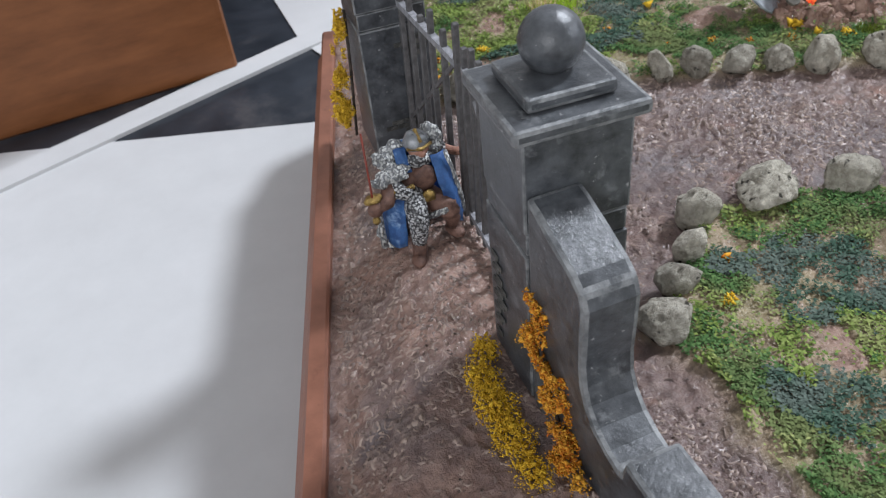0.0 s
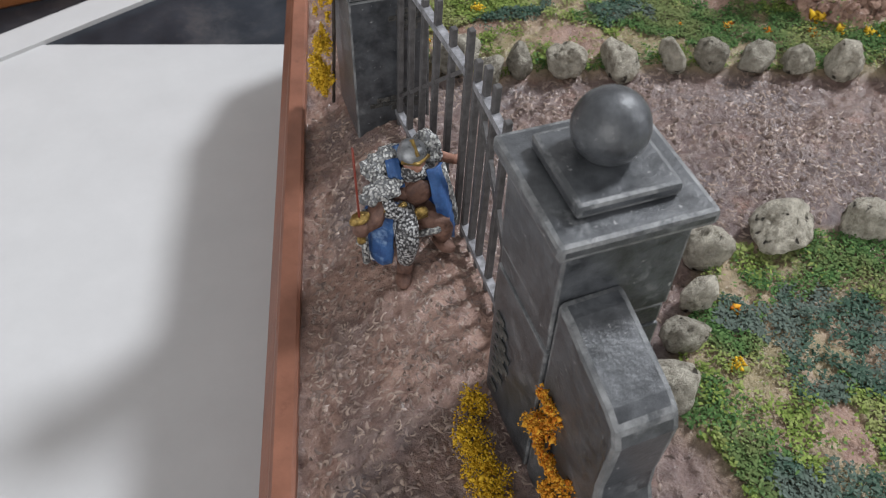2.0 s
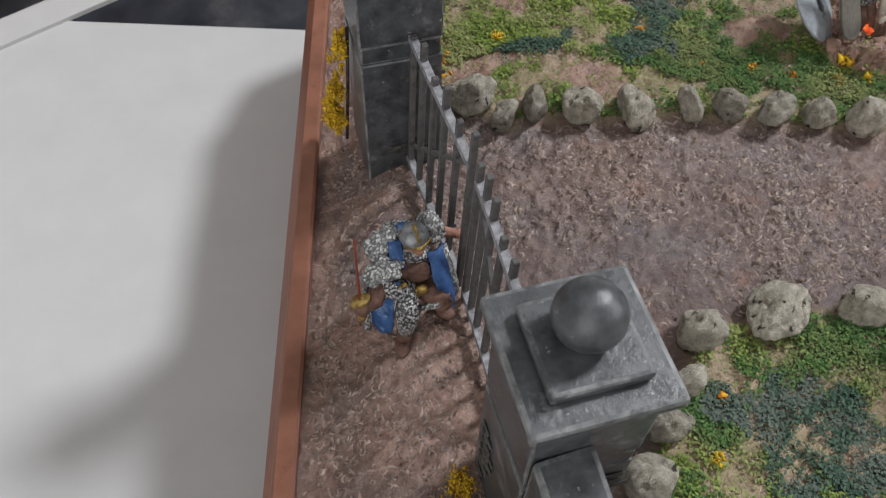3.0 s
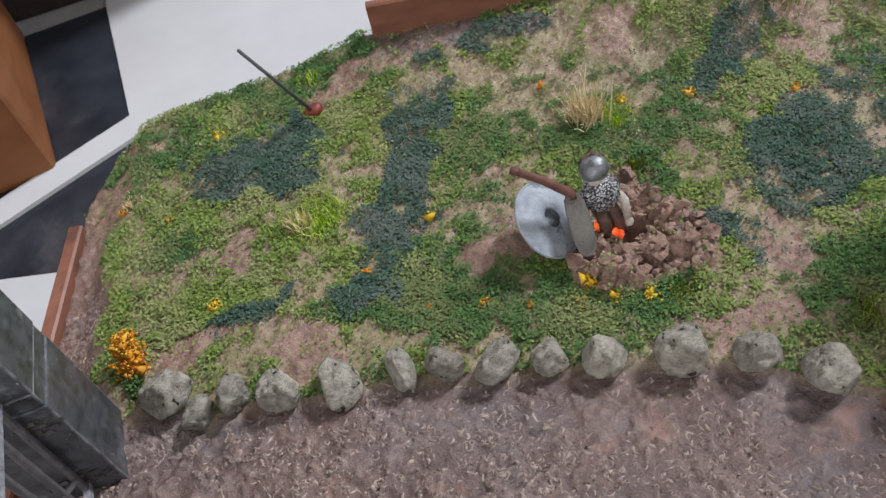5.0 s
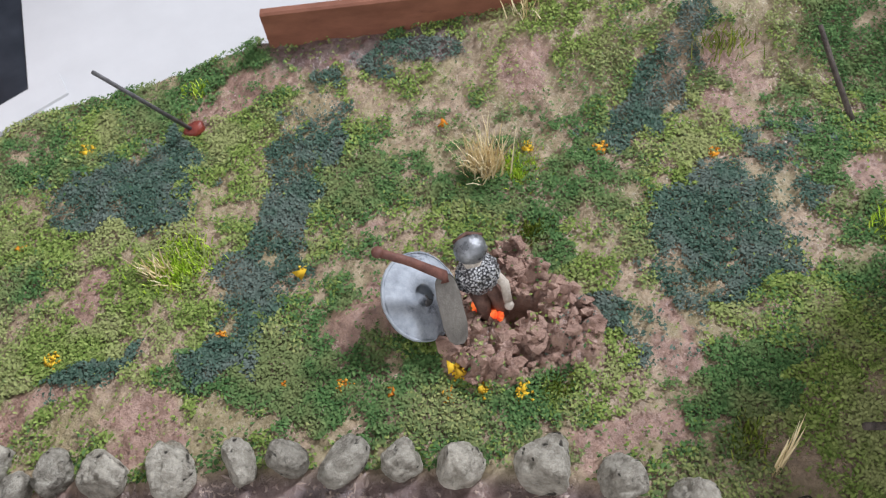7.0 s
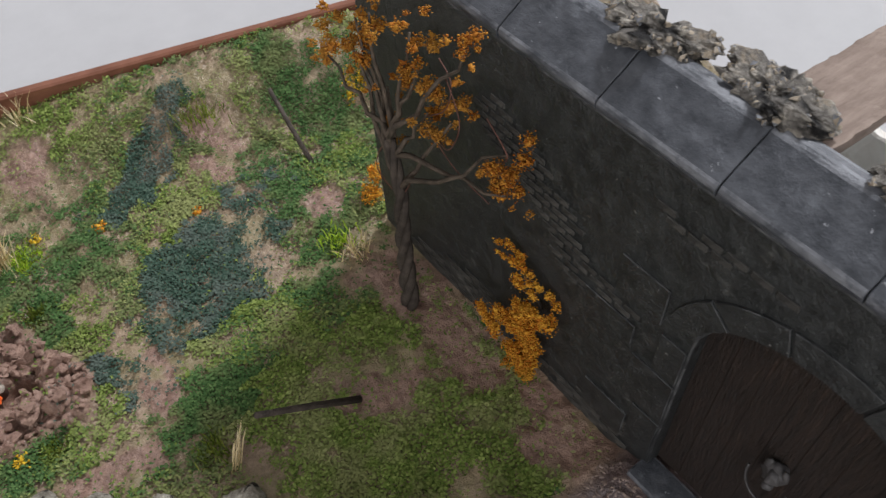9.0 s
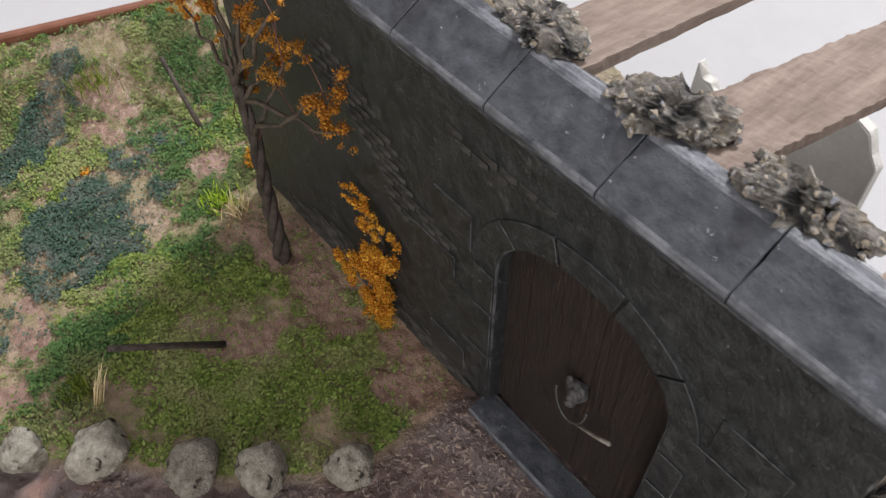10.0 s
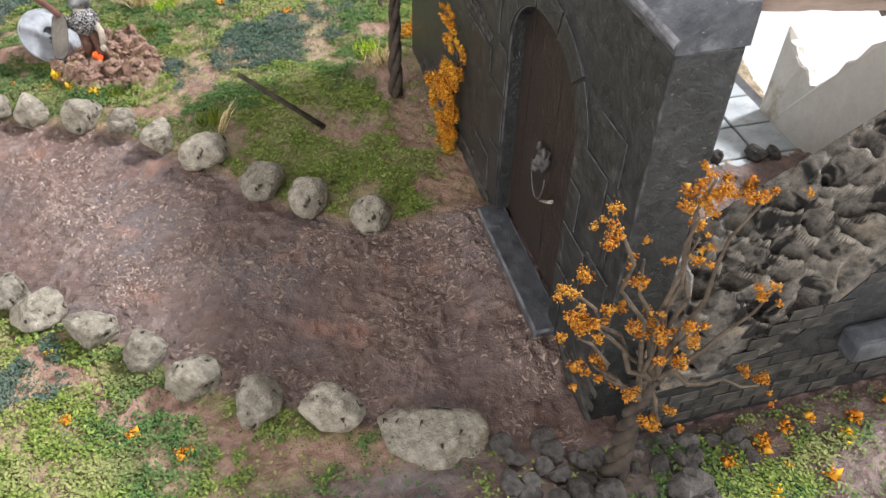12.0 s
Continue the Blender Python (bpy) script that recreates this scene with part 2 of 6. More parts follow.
PEBBLE = surface("pale_pumice", (0.19, 0.168, 0.13), (0.61, 0.57, 0.475), 5.0, (0.2, 0.168, 0.118), 1.6, 0.34, rough_=0.9, bump=0.8, depth=0.03, vary=0.2)
RUBBLE = surface("grey_rubble", (0.055, 0.051, 0.046), (0.36, 0.335, 0.295), 5.0, (0.42, 0.35, 0.26), 1.5, 0.3, rough_=0.9, bump=0.8, depth=0.03, vary=0.15)


def pitted(m, colour, per_cm, lo, hi):
    """Small dark pits over a material."""
    nd, lk = m.node_tree.nodes, m.node_tree.links
    p = nd["Principled BSDF"]
    tc = nd.new("ShaderNodeTexCoord").outputs["Object"]
    hole = level_node(nd, lk, noise_node(nd, lk, tc, per_cm, 2, 0.5, 0.4), hi, lo)
    lk.new(mix_node(nd, lk, hole, p.inputs["Base Color"].links[0].from_socket, colour), p.inputs["Base Color"])
    bp = nd.new("ShaderNodeBump")
    bp.invert = True
    bp.inputs["Strength"].default_value, bp.inputs["Distance"].default_value = 0.9, 0.0006
    lk.new(hole, bp.inputs["Height"])
    lk.new(p.inputs["Normal"].links[0].from_socket, bp.inputs["Normal"])
    lk.new(bp.outputs["Normal"], p.inputs["Normal"])
    return m


pitted(PEBBLE, (0.055, 0.048, 0.037), 4.6, 0.31, 0.37)
pitted(RUBBLE, (0.025, 0.024, 0.023), 2.4, 0.38, 0.47)
drybrush(RUBBLE, (0.62, 0.57, 0.48), 0.52, 0.59, 0.95)
PINK = surface("pink_brown_clay", (0.19, 0.108, 0.08), (0.46, 0.31, 0.24), 3.0, (0.15, 0.088, 0.066), 0.9, 0.25, rough_=0.85, bump=0.6, depth=0.03)
IRON = surface("dark_grey_iron", (0.045, 0.043, 0.043), (0.11, 0.105, 0.105), 8.0, rough_=0.45, bump=0.2)
IRON_TOP = surface("drybrushed_iron", (0.1, 0.1, 0.105), (0.34, 0.34, 0.36), 8.0, rough_=0.5, bump=0.2)
BASE_WOOD = surface("brown_stained_wood", (0.15, 0.06, 0.036), (0.26, 0.11, 0.068), 1.0, (0.12, 0.048, 0.03), 0.8, 0.2, rough_=0.4, bump=0.15, stretch=(1, 1, 3))
PLANK = surface("grey_brown_plank", (0.16, 0.115, 0.09), (0.36, 0.285, 0.235), 2.5, (0.13, 0.09, 0.07), 0.8, 0.3, rough_=0.85, bump=0.5, stretch=(0.25, 1.6, 1.6))
PAPER = surface("white_paper", (0.46, 0.46, 0.46), (0.5, 0.5, 0.5), 0.6, rough_=0.85, bump=0.05)
SLATE = surface("black_mat", (0.012, 0.015, 0.02), (0.035, 0.04, 0.05), 0.5, (0.06, 0.06, 0.065), 0.25, 0.35, rough_=0.35, bump=0.05)
TABLE = surface("grey_table", (0.22, 0.21, 0.2), (0.32, 0.31, 0.3), 0.5, rough_=0.6, bump=0.1)
BOX_BROWN = surface("brown_wooden_box", (0.12, 0.042, 0.012), (0.2, 0.075, 0.025), 0.4, rough_=0.5, bump=0.1, stretch=(1, 1, 4))
DOOR = surface("dark_brown_planks", (0.012, 0.008, 0.006), (0.045, 0.028, 0.02), 6.0, (0.075, 0.046, 0.032), 1.6, 0.25, rough_=0.42, bump=0.9, stretch=(1, 2.4, 0.3), spec=0.45)
BARK = surface("dark_brown_bark", (0.022, 0.017, 0.014), (0.1, 0.08, 0.064), 4.0, rough_=0.8, bump=0.6)
TWIG = surface("pale_brown_twig", (0.04, 0.031, 0.023), (0.155, 0.12, 0.088), 5.0, rough_=0.8, bump=0.5)
ORANGE = flock("orange_foam_leaves", [(0.42, 0.11, 0.012), (0.62, 0.24, 0.02), (0.76, 0.42, 0.05), (0.5, 0.16, 0.018)], patch=(0.72, 0.4, 0.05))
AUTUMN = flock("brown_orange_leaves", [(0.26, 0.075, 0.012), (0.42, 0.15, 0.02), (0.56, 0.27, 0.04), (0.34, 0.11, 0.016)], patch=(0.5, 0.26, 0.05))
YELLOW = flock("mustard_foam_moss", [(0.46, 0.27, 0.02), (0.68, 0.43, 0.03), (0.78, 0.52, 0.05)])
GRASS_LIGHT = flock("yellow_green_flock", [(0.075, 0.12, 0.024), (0.155, 0.222, 0.046), (0.262, 0.325, 0.09), (0.118, 0.173, 0.034)], patch=(0.29, 0.3, 0.13))
GRASS_MID = flock("green_flock", [(0.032, 0.075, 0.024), (0.07, 0.142, 0.044), (0.12, 0.2, 0.068), (0.05, 0.11, 0.034)], patch=(0.18, 0.2, 0.08))
GRASS_DARK = flock("dark_green_flock", [(0.028, 0.06, 0.042), (0.056, 0.1, 0.07), (0.1, 0.15, 0.112), (0.042, 0.08, 0.056)], patch=(0.13, 0.155, 0.135))


def cells(name, dark, light, per_cm, rough_, metal=0.0, squash=(1, 1, 1)):
    """Small raised cells with dark gaps: rings of mail, locks of fur."""
    m, nd, lk = nodes_of(name)
    p = nd["Principled BSDF"]
    mp = nd.new("ShaderNodeMapping")
    mp.inputs["Scale"].default_value = squash
    lk.new(nd.new("ShaderNodeTexCoord").outputs["Object"], mp.inputs["Vector"])
    cell = nd.new("ShaderNodeTexVoronoi")
    cell.inputs["Scale"].default_value = per_cm / CM
    lk.new(mp.outputs["Vector"], cell.inputs["Vector"])
    top = level_node(nd, lk, cell.outputs["Distance"], 0.72, 0.36)
    tone = level_node(nd, lk, noise_node(nd, lk, mp.outputs["Vector"], per_cm * 0.3, 3), 0.3, 0.65)
    lit = mix_node(nd, lk, tone, tuple(c * 0.45 for c in light), light)
    lk.new(mix_node(nd, lk, top, dark, lit), p.inputs["Base Color"])
    p.inputs["Roughness"].default_value, p.inputs["Metallic"].default_value = rough_, metal
    bp = nd.new("ShaderNodeBump")
    bp.inputs["Strength"].default_value, bp.inputs["Distance"].default_value = 1.0, 0.0004
    lk.new(top, bp.inputs["Height"])
    lk.new(bp.outputs["Normal"], p.inputs["Normal"])
    return m


MAIL = cells("painted_mail", (0.04, 0.04, 0.042), (0.6, 0.6, 0.6), 24.0, 0.35, 0.1)
BLUE = surface("blue_cloth_paint", (0.012, 0.035, 0.12), (0.05, 0.13, 0.32), 4.0, (0.2, 0.3, 0.46), 3.0, 0.3, rough_=0.6, bump=0.3)
LEATHER = surface("brown_leather_paint", (0.05, 0.024, 0.018), (0.2, 0.11, 0.08), 6.0, rough_=0.6, bump=0.4)
FUR = cells("white_fur_paint", (0.16, 0.165, 0.17), (0.6, 0.6, 0.58), 21.0, 0.8, 0.0, (1, 1, 0.6))
GOLD = surface("old_gold_paint", (0.1, 0.06, 0.015), (0.4, 0.27, 0.08), 10.0, rough_=0.35, metal=0.5, bump=0.5)
REDBLADE = surface("dark_red_blade", (0.1, 0.015, 0.01), (0.24, 0.05, 0.03), 6.0, rough_=0.35, bump=0.2)
FLESH = surface("brown_flesh_paint", (0.2, 0.09, 0.06), (0.4, 0.22, 0.16), 8.0, rough_=0.6, bump=0.3)
STEEL = surface("worn_steel_paint", (0.1, 0.105, 0.11), (0.33, 0.34, 0.35), 5.0, rough_=0.3, metal=0.5, bump=0.3)
SHIELD = surface("blue_grey_steel", (0.2, 0.225, 0.25), (0.46, 0.49, 0.53), 2.5, (0.07, 0.08, 0.1), 1.3, 0.34, rough_=0.5, metal=0.0, bump=0.4)
BONE = surface("pale_bone_paint", (0.35, 0.3, 0.24), (0.62, 0.56, 0.48), 8.0, rough_=0.7, bump=0.4)
GREYBONE = surface("worn_grey_brass", (0.16, 0.145, 0.12), (0.4, 0.37, 0.32), 8.0, rough_=0.5, bump=0.4)
GREYWOOD = surface("grey_weathered_wood", (0.07, 0.062, 0.052), (0.2, 0.185, 0.16), 3.0, rough_=0.7, bump=0.5, stretch=(1, 1, 0.3))
HAFT = surface("red_brown_haft", (0.075, 0.028, 0.02), (0.2, 0.09, 0.065), 4.0, rough_=0.6, bump=0.3)


def sm(t, a, b):
    t = np.clip((t - a) / (b - a), 0, 1)
    return t * t * (3 - 2 * t)


# ---- table and backdrop ----
TABLE_Z = -4.5
single("ground", box(-130, 160, -120, 180, TABLE_Z - 4, TABLE_Z - 0.06, 0.3), TABLE, (0, 0, TABLE_Z - 2), "pale grey table top that carries the model", "table", kind="structure")


def sheet(name, outline, z, thick, material, label, category):
    bm = extrude(outline, "z", z, z + thick)
    mid = np.mean(outline, axis=0)
    return single(name, bm, material, (mid[0], mid[1], z), label, category)


sheet("black_mat", [(-14, 10), (10, 8), (12, 30), (-14, 30)], TABLE_Z - 0.06, 0.03, SLATE, "smooth black mat lying on the table", "mat")
sheet("paper_sheet", [(5, 14.5), (0.5, 16.2), (-5.4, 18.4), (-9.5, 19.9), (-60, 15), (-50, -60), (16, -60)], TABLE_Z - 0.02, 0.02, PAPER, "large white paper sheet under the model", "paper")
sheet("paper_sheet", [(2.9, 13.3), (3.1, 17.5), (2.0, 22.3), (2.0, 30), (6, 60), (110, 50), (110, -60), (16, -60)], TABLE_Z + 0.005, 0.02, PAPER, "large white paper sheet behind the model", "paper")
sheet("white_board", [(-12, 15.8), (3.2, 21.7), (3.0, 22.8), (-12.3, 16.9)], TABLE_Z - 0.02, 0.14, PAPER, "narrow white board lying on the mat", "board")


def storage_box(at, size, turn, material, label):
    ob = thing("storage_box", at, label, "box")
    sx, sy, sz = size
    spin = pose(at[0], at[1], at[2], 0, 0, turn)

    def put(name, bm):
        bmesh.ops.transform(bm, matrix=spin, verts=bm.verts)
        part(name, bm, material, ob)

    put("body", box(-sx / 2, sx / 2, 0, sy, 0, sz, 0.25, 3))
    put("lid", box(-sx / 2 - 0.15, sx / 2 + 0.15, -0.15, sy + 0.15, sz + 0.01, sz + 1.2, 0.25, 3))
    return ob


storage_box((-9.0, 20.5, TABLE_Z - 0.06), (17, 9, 9), 4.8, BOX_BROWN, "orange-brown wooden box standing on the table")
storage_box((1.5, 31.0, TABLE_Z - 0.06), (14, 8, 9), -4, DOOR, "dark brown wooden box behind the lighter one")

# ---- the base board and its soil ----
EDGE = [(-4.75, -7.8), (1.3, 12.7), (1.75, 14.2), (2.5, 15.1), (3.6, 15.5), (5.5, 15.4), (7.4, 15.35), (9.2, 15.35), (9.5, 14.95), (29.1, 8.75), (26.6, -3.0), (24.6, -10.5), (22.0, -15.0)]
base = thing("base_board", (12, 0, TABLE_Z), "brown stained wooden base board with a moulded rim", "base", kind="structure")
part("board", extrude([(-4.4, -7.6), (1.35, 12.0), (2.6, 14.6), (9.4, 14.8), (28.8, 8.1), (23.8, -14.6)], "z", TABLE_Z + 0.03, -1.0, 0.1), BASE_WOOD, base)


def rim(a, b, top, width):
    """A moulded strip from a to b, its inner face on that line."""
    a, b = Vector((*a, 0)), Vector((*b, 0))
    along = (b - a).normalized()
    out = Vector((-along.y, along.x, 0))
    profile = [(0.0, TABLE_Z + 0.03), (0.0, top - 0.04), (0.05, top), (width - 0.05, top), (width, top - 0.06), (width + 0.02, top - 0.35), (width + 0.1, top - 0.6), (width + 0.25, top - 0.8), (width + 0.25, TABLE_Z + 0.03)]
    bm = bmesh.new()
    ends = [[bm.verts.new(p + out * u + Vector((0, 0, z))) for u, z in profile] for p in (a, b)]
    n = len(profile)
    for i in range(n):
        bm.faces.new((ends[0][i], ends[0][(i + 1) % n], ends[1][(i + 1) % n], ends[1][i]))
    bm.faces.new(ends[0][::-1])
    bm.faces.new(ends[1])
    bmesh.ops.recalc_face_normals(bm, faces=bm.faces)
    return bm


part("rim", rim((-4.6, -7.6), (1.62, 13.4), -0.48, 0.35), BASE_WOOD, base)
part("rim", rim((9.4, 14.9), (29.1, 8.75), 1.2, 0.25), BASE_WOOD, base)

FAR_ROW = [(2.96, 7.55), (3.42, 6.89), (4.07, 6.99), (4.84, 6.59), (5.83, 6.25), (6.88, 6.04), (7.57, 5.76), (8.37, 5.42), (9.18, 5.14), (9.99, 4.78), (11.15, 4.24), (12.04, 3.61), (12.83, 2.88), (13.8, 2.1), (14.9, 0.9), (15.8, 0.16), (16.97, -0.76)]
NEAR_ROW = [(2.79, -0.31), (3.43, 0.35), (4.02, 0.88), (4.7, 1.6), (6.05, 1.5), (7.44, 1.14), (8.6, 0.35), (9.35, -0.55), (10.02, -1.27), (10.62, -1.84), (11.56, -2.55), (12.43, -3.31), (13.24, -4.14), (14.2, -4.85), (15.31, -5.34)]
fx, fy = np.array(FAR_ROW).T
nx, ny = np.array(NEAR_ROW + [(17.0, -6.4), (19.2, -7.0)]).T
order = np.argsort(fx)
fx, fy = fx[order], fy[order]


def inside(x, y, outline):
    hit = np.zeros(np.shape(x), bool)
    pts = list(outline)
    for (x0, y0), (x1, y1) in zip(pts, pts[1:] + pts[:1]):
        cross = (y0 > y) != (y1 > y)
        with np.errstate(divide="ignore", invalid="ignore"):
            hit ^= cross & (x < (x1 - x0) * (y - y0) / (y1 - y0) + x0)
    return hit


def wave(x, y, size, seed, octaves=4):
    """Smooth value noise between -1 and 1 on arrays."""
    rng = np.random.default_rng(seed)
    total, amp, norm = np.zeros(np.shape(x)), 1.0, 0.0
    for o in range(octaves):
        g = rng.uniform(-1, 1, (257, 257))
        u, v = np.asarray(x) / size + 100, np.asarray(y) / size + 100
        i, j = np.floor(u).astype(int), np.floor(v).astype(int)
        a, b = u - i, v - j
        a, b = a * a * (3 - 2 * a), b * b * (3 - 2 * b)
        i, j = i % 256, j % 256
        total += amp * ((g[i, j] * (1 - a) + g[i + 1, j] * a) * (1 - b) + (g[i, j + 1] * (1 - a) + g[i + 1, j + 1] * a) * b)
        norm += amp
        amp *= 0.5
        size /= 2
    return total / norm * 1.6


def on_path(x, y):
    """1 on the path and the strip before the gate, 0 on the lawns, soft between."""
    far = np.interp(x, fx, fy) - 0.15
    near = np.interp(x, nx, ny) + 0.1
    m = sm(far - y, -0.25, 0.25) * sm(y - near, -0.25, 0.25)
    return np.maximum(m * sm(x, 1.2, 1.6), 1 - sm(x + 0.3 * wave(x, y, 0.8, 17, 2) - 0.16 * np.clip(8.5 - y, 0, 5), 1.5, 2.1))


HOLE = (11.75, 6.8)


def mound_at(x, y):
    r = np.hypot(x - HOLE[0], (y - HOLE[1]) * 1.05)
    return 1 - sm(r + 0.35 * wave(x, y, 0.9, 11, 2), 1.05, 1.4)


def ridges(x, y):
    """Short crooked ridges of trodden soil."""
    u = x + 0.14 * wave(x, y, 0.5, 6, 2)
    r = 1 - np.abs(wave(u, y * 1.25, 0.3, 3, 2))
    return np.clip(r, 0, 1) ** 5 * (0.6 + 0.5 * wave(x, y, 1.2, 7, 2))


def clods(x, y, size, seed):
    """Distance to the nearest clod's middle, in clod sizes, that clod's chance number, and the fall of its tilted top."""
    rng = np.random.default_rng(seed)
    g = rng.random((3, 128, 128))
    u, v = np.asarray(x) / size + 300, np.asarray(y) / size + 300
    best, mark, tilt = np.full(np.shape(u), 9.0), np.zeros(np.shape(u)), np.zeros(np.shape(u))
    for di in (-1, 0, 1):
        for dj in (-1, 0, 1):
            i, j = np.floor(u).astype(int) + di, np.floor(v).astype(int) + dj
            du, dv = u - i - g[0, i % 128, j % 128], v - j - g[1, i % 128, j % 128]
            d = np.hypot(du, dv)
            way = 40 * g[2, i % 128, j % 128]
            tilt = np.where(d < best, du * np.cos(way) + dv * np.sin(way), tilt)
            mark = np.where(d < best, g[2, i % 128, j % 128], mark)
            best = np.minimum(best, d)
    return best, mark, tilt


def height(x, y):
    x, y = np.asarray(x, float), np.asarray(y, float)
    p = on_path(x, y)
    z = 0.09 * wave(x, y, 3.0, 1, 3) + 0.03 * wave(x, y, 0.5, 2, 3)
    z -= 0.1 * p
    z += p * (0.09 * ridges(x, y) + 0.025 * wave(x, y, 0.16, 4, 2))
    z += (1 - p) * 0.05 * wave(x, y, 0.3, 9, 3)
    z -= 0.62 * (1 - sm((x + 2.35 - 0.296 * y) / 1.043, 0.1, 1.6))
    z += (0.3 + 0.75 * sm(x, 10.5, 19.0)) * sm((x - 9.35) * 0.312 + (y - 14.75) * 0.95, -2.6, -0.2) * sm(x, 7.5, 9.5)
    z += 0.42 * sm(x, 17.6, 19.0) * sm(y, -5.8, -4.9) * (1 - sm(y, -1.4, -0.4))
    m = mound_at(x, y)
    for size, seed, lift in ((0.5, 8, 0.26), (0.22, 18, 0.13)):
        d, k, fall = clods(x + 0.06 * wave(x, y, 0.2, 15, 2), y + 0.06 * wave(x, y, 0.2, 16, 2), size, seed)
        z += m * lift * ((0.25 + 0.75 * k) * (1 - sm(d, 0.45, 0.62)) + 0.8 * fall * (d < 0.6))
    z += 0.06 * m
    z -= 0.55 * (1 - sm(np.hypot((x - 11.75) / 0.4, (y - 6.85) / 0.26), 0.55, 1.2))
    z += 0.22 * (1 - sm(np.hypot((x - 9.4) / 0.8, (y - 7.75) / 0.6), 0.2, 1.0))
    z += 0.2 * (1 - sm(np.hypot((x - 7.2) / 0.9, (y + 0.35) / 0.7), 0.2, 1.0))
    return z


# dark and light patches of the lawns: place, half sizes, turn
DARK = [(5.75, 12.45, 1.65, 0.85, -21), (8.75, 10.6, 2.9, 0.6, 64), (12.1, 13.1, 0.9, 0.42, -24), (16.35, 10.6, 1.6, 0.6, 27), (15.9, 7.0, 2.15, 0.85, 30), (13.2, 5.9, 0.75, 0.5, -30), (6.7, 7.9, 0.5, 0.35, 0), (4.7, 8.5, 0.8, 0.28, -15),
        (5.5, -0.5, 0.85, 1.0, 10), (3.9, -2.5, 0.7, 0.8, 0), (4.6, 0.4, 0.35, 0.55, -40), (10.8, -3.2, 0.6, 0.7, 0), (15.5, -8.0, 1.5, 0.7, 0)]
BARE = [(8.3, 13.7, 0.9, 0.35, 35), (9.1, 14.1, 0.9, 0.4, -10), (14.2, 12.0, 0.5, 0.7, -30), (4.65, 10.1, 0.35, 0.5, 0), (5.5, 7.2, 0.5, 0.35, -20), (18.0, 10.2, 0.5, 0.5, 0), (17.2, 9.4, 0.5, 0.25, 0), (18.6, 7.0, 0.5, 0.45, 0), (13.9, 5.5, 0.6, 0.2, 70), (12.4, 4.3, 1.0, 0.35, -35), (9.2, 7.75, 0.9, 0.45, 0), (9.9, 9.7, 0.3, 0.3, 0),
        (10.6, 14.4, 1.5, 0.35, -18), (2.4, 13.6, 0.7, 1.1, -40), (3.2, 8.5, 0.7, 0.4, -15), (18.6, 3.2, 0.7, 2.0, 0), (18.8, 0.0, 0.5, 2.0, 0), (16.8, 2.6, 0.9, 0.3, -30), (4.4, -2.0, 0.2, 0.3, 0), (19.6, -7.4, 0.5, 0.4, 0), (18.4, -6.6, 1.0, 0.5, 0), (16.2, -6.5, 0.9, 0.4, -20), (12.6, -4.5, 1.3, 0.3, -42), (14.4, -5.75, 1.3, 0.45, -28), (11.2, -3.1, 0.7, 0.22, -42), (22.0, -7.3, 1.0, 0.25, 0)]


GREEN = [(13.0, 9.2, 1.5, 0.8, -20), (11.8, 5.5, 0.4, 0.35, 0), (6.8, 7.6, 0.8, 0.5, -10), (8.6, 6.6, 1.6, 0.4, -20), (12.4, 7.9, 0.6, 0.4, 30), (14.6, 4.6, 0.9, 0.5, -40), (9.6, 11.6, 0.5, 0.5, 0), (20.0, 9.6, 0.9, 1.1, 0), (3.2, -1.1, 0.7, 1.2, 0), (2.9, -3.2, 0.7, 0.7, 0), (4.3, 0.6, 0.5, 0.3, -40)]


def patches(x, y, table, seed):
    wx, wy = x + 0.5 * wave(x, y, 1.0, seed, 4), y + 0.5 * wave(x, y, 1.0, seed + 1, 4)
    best = np.zeros(np.shape(x))
    for cx, cy, a, b, turn in table:
        c, s = math.cos(radians(turn)), math.sin(radians(turn))
        u, v = (wx - cx) * c + (wy - cy) * s, -(wx - cx) * s + (wy - cy) * c
        best = np.maximum(best, 1 - sm(np.hypot(u / a, v / b) + 0.3 * wave(x, y, 0.35, seed + 2, 2), 0.75, 1.35))
    return best


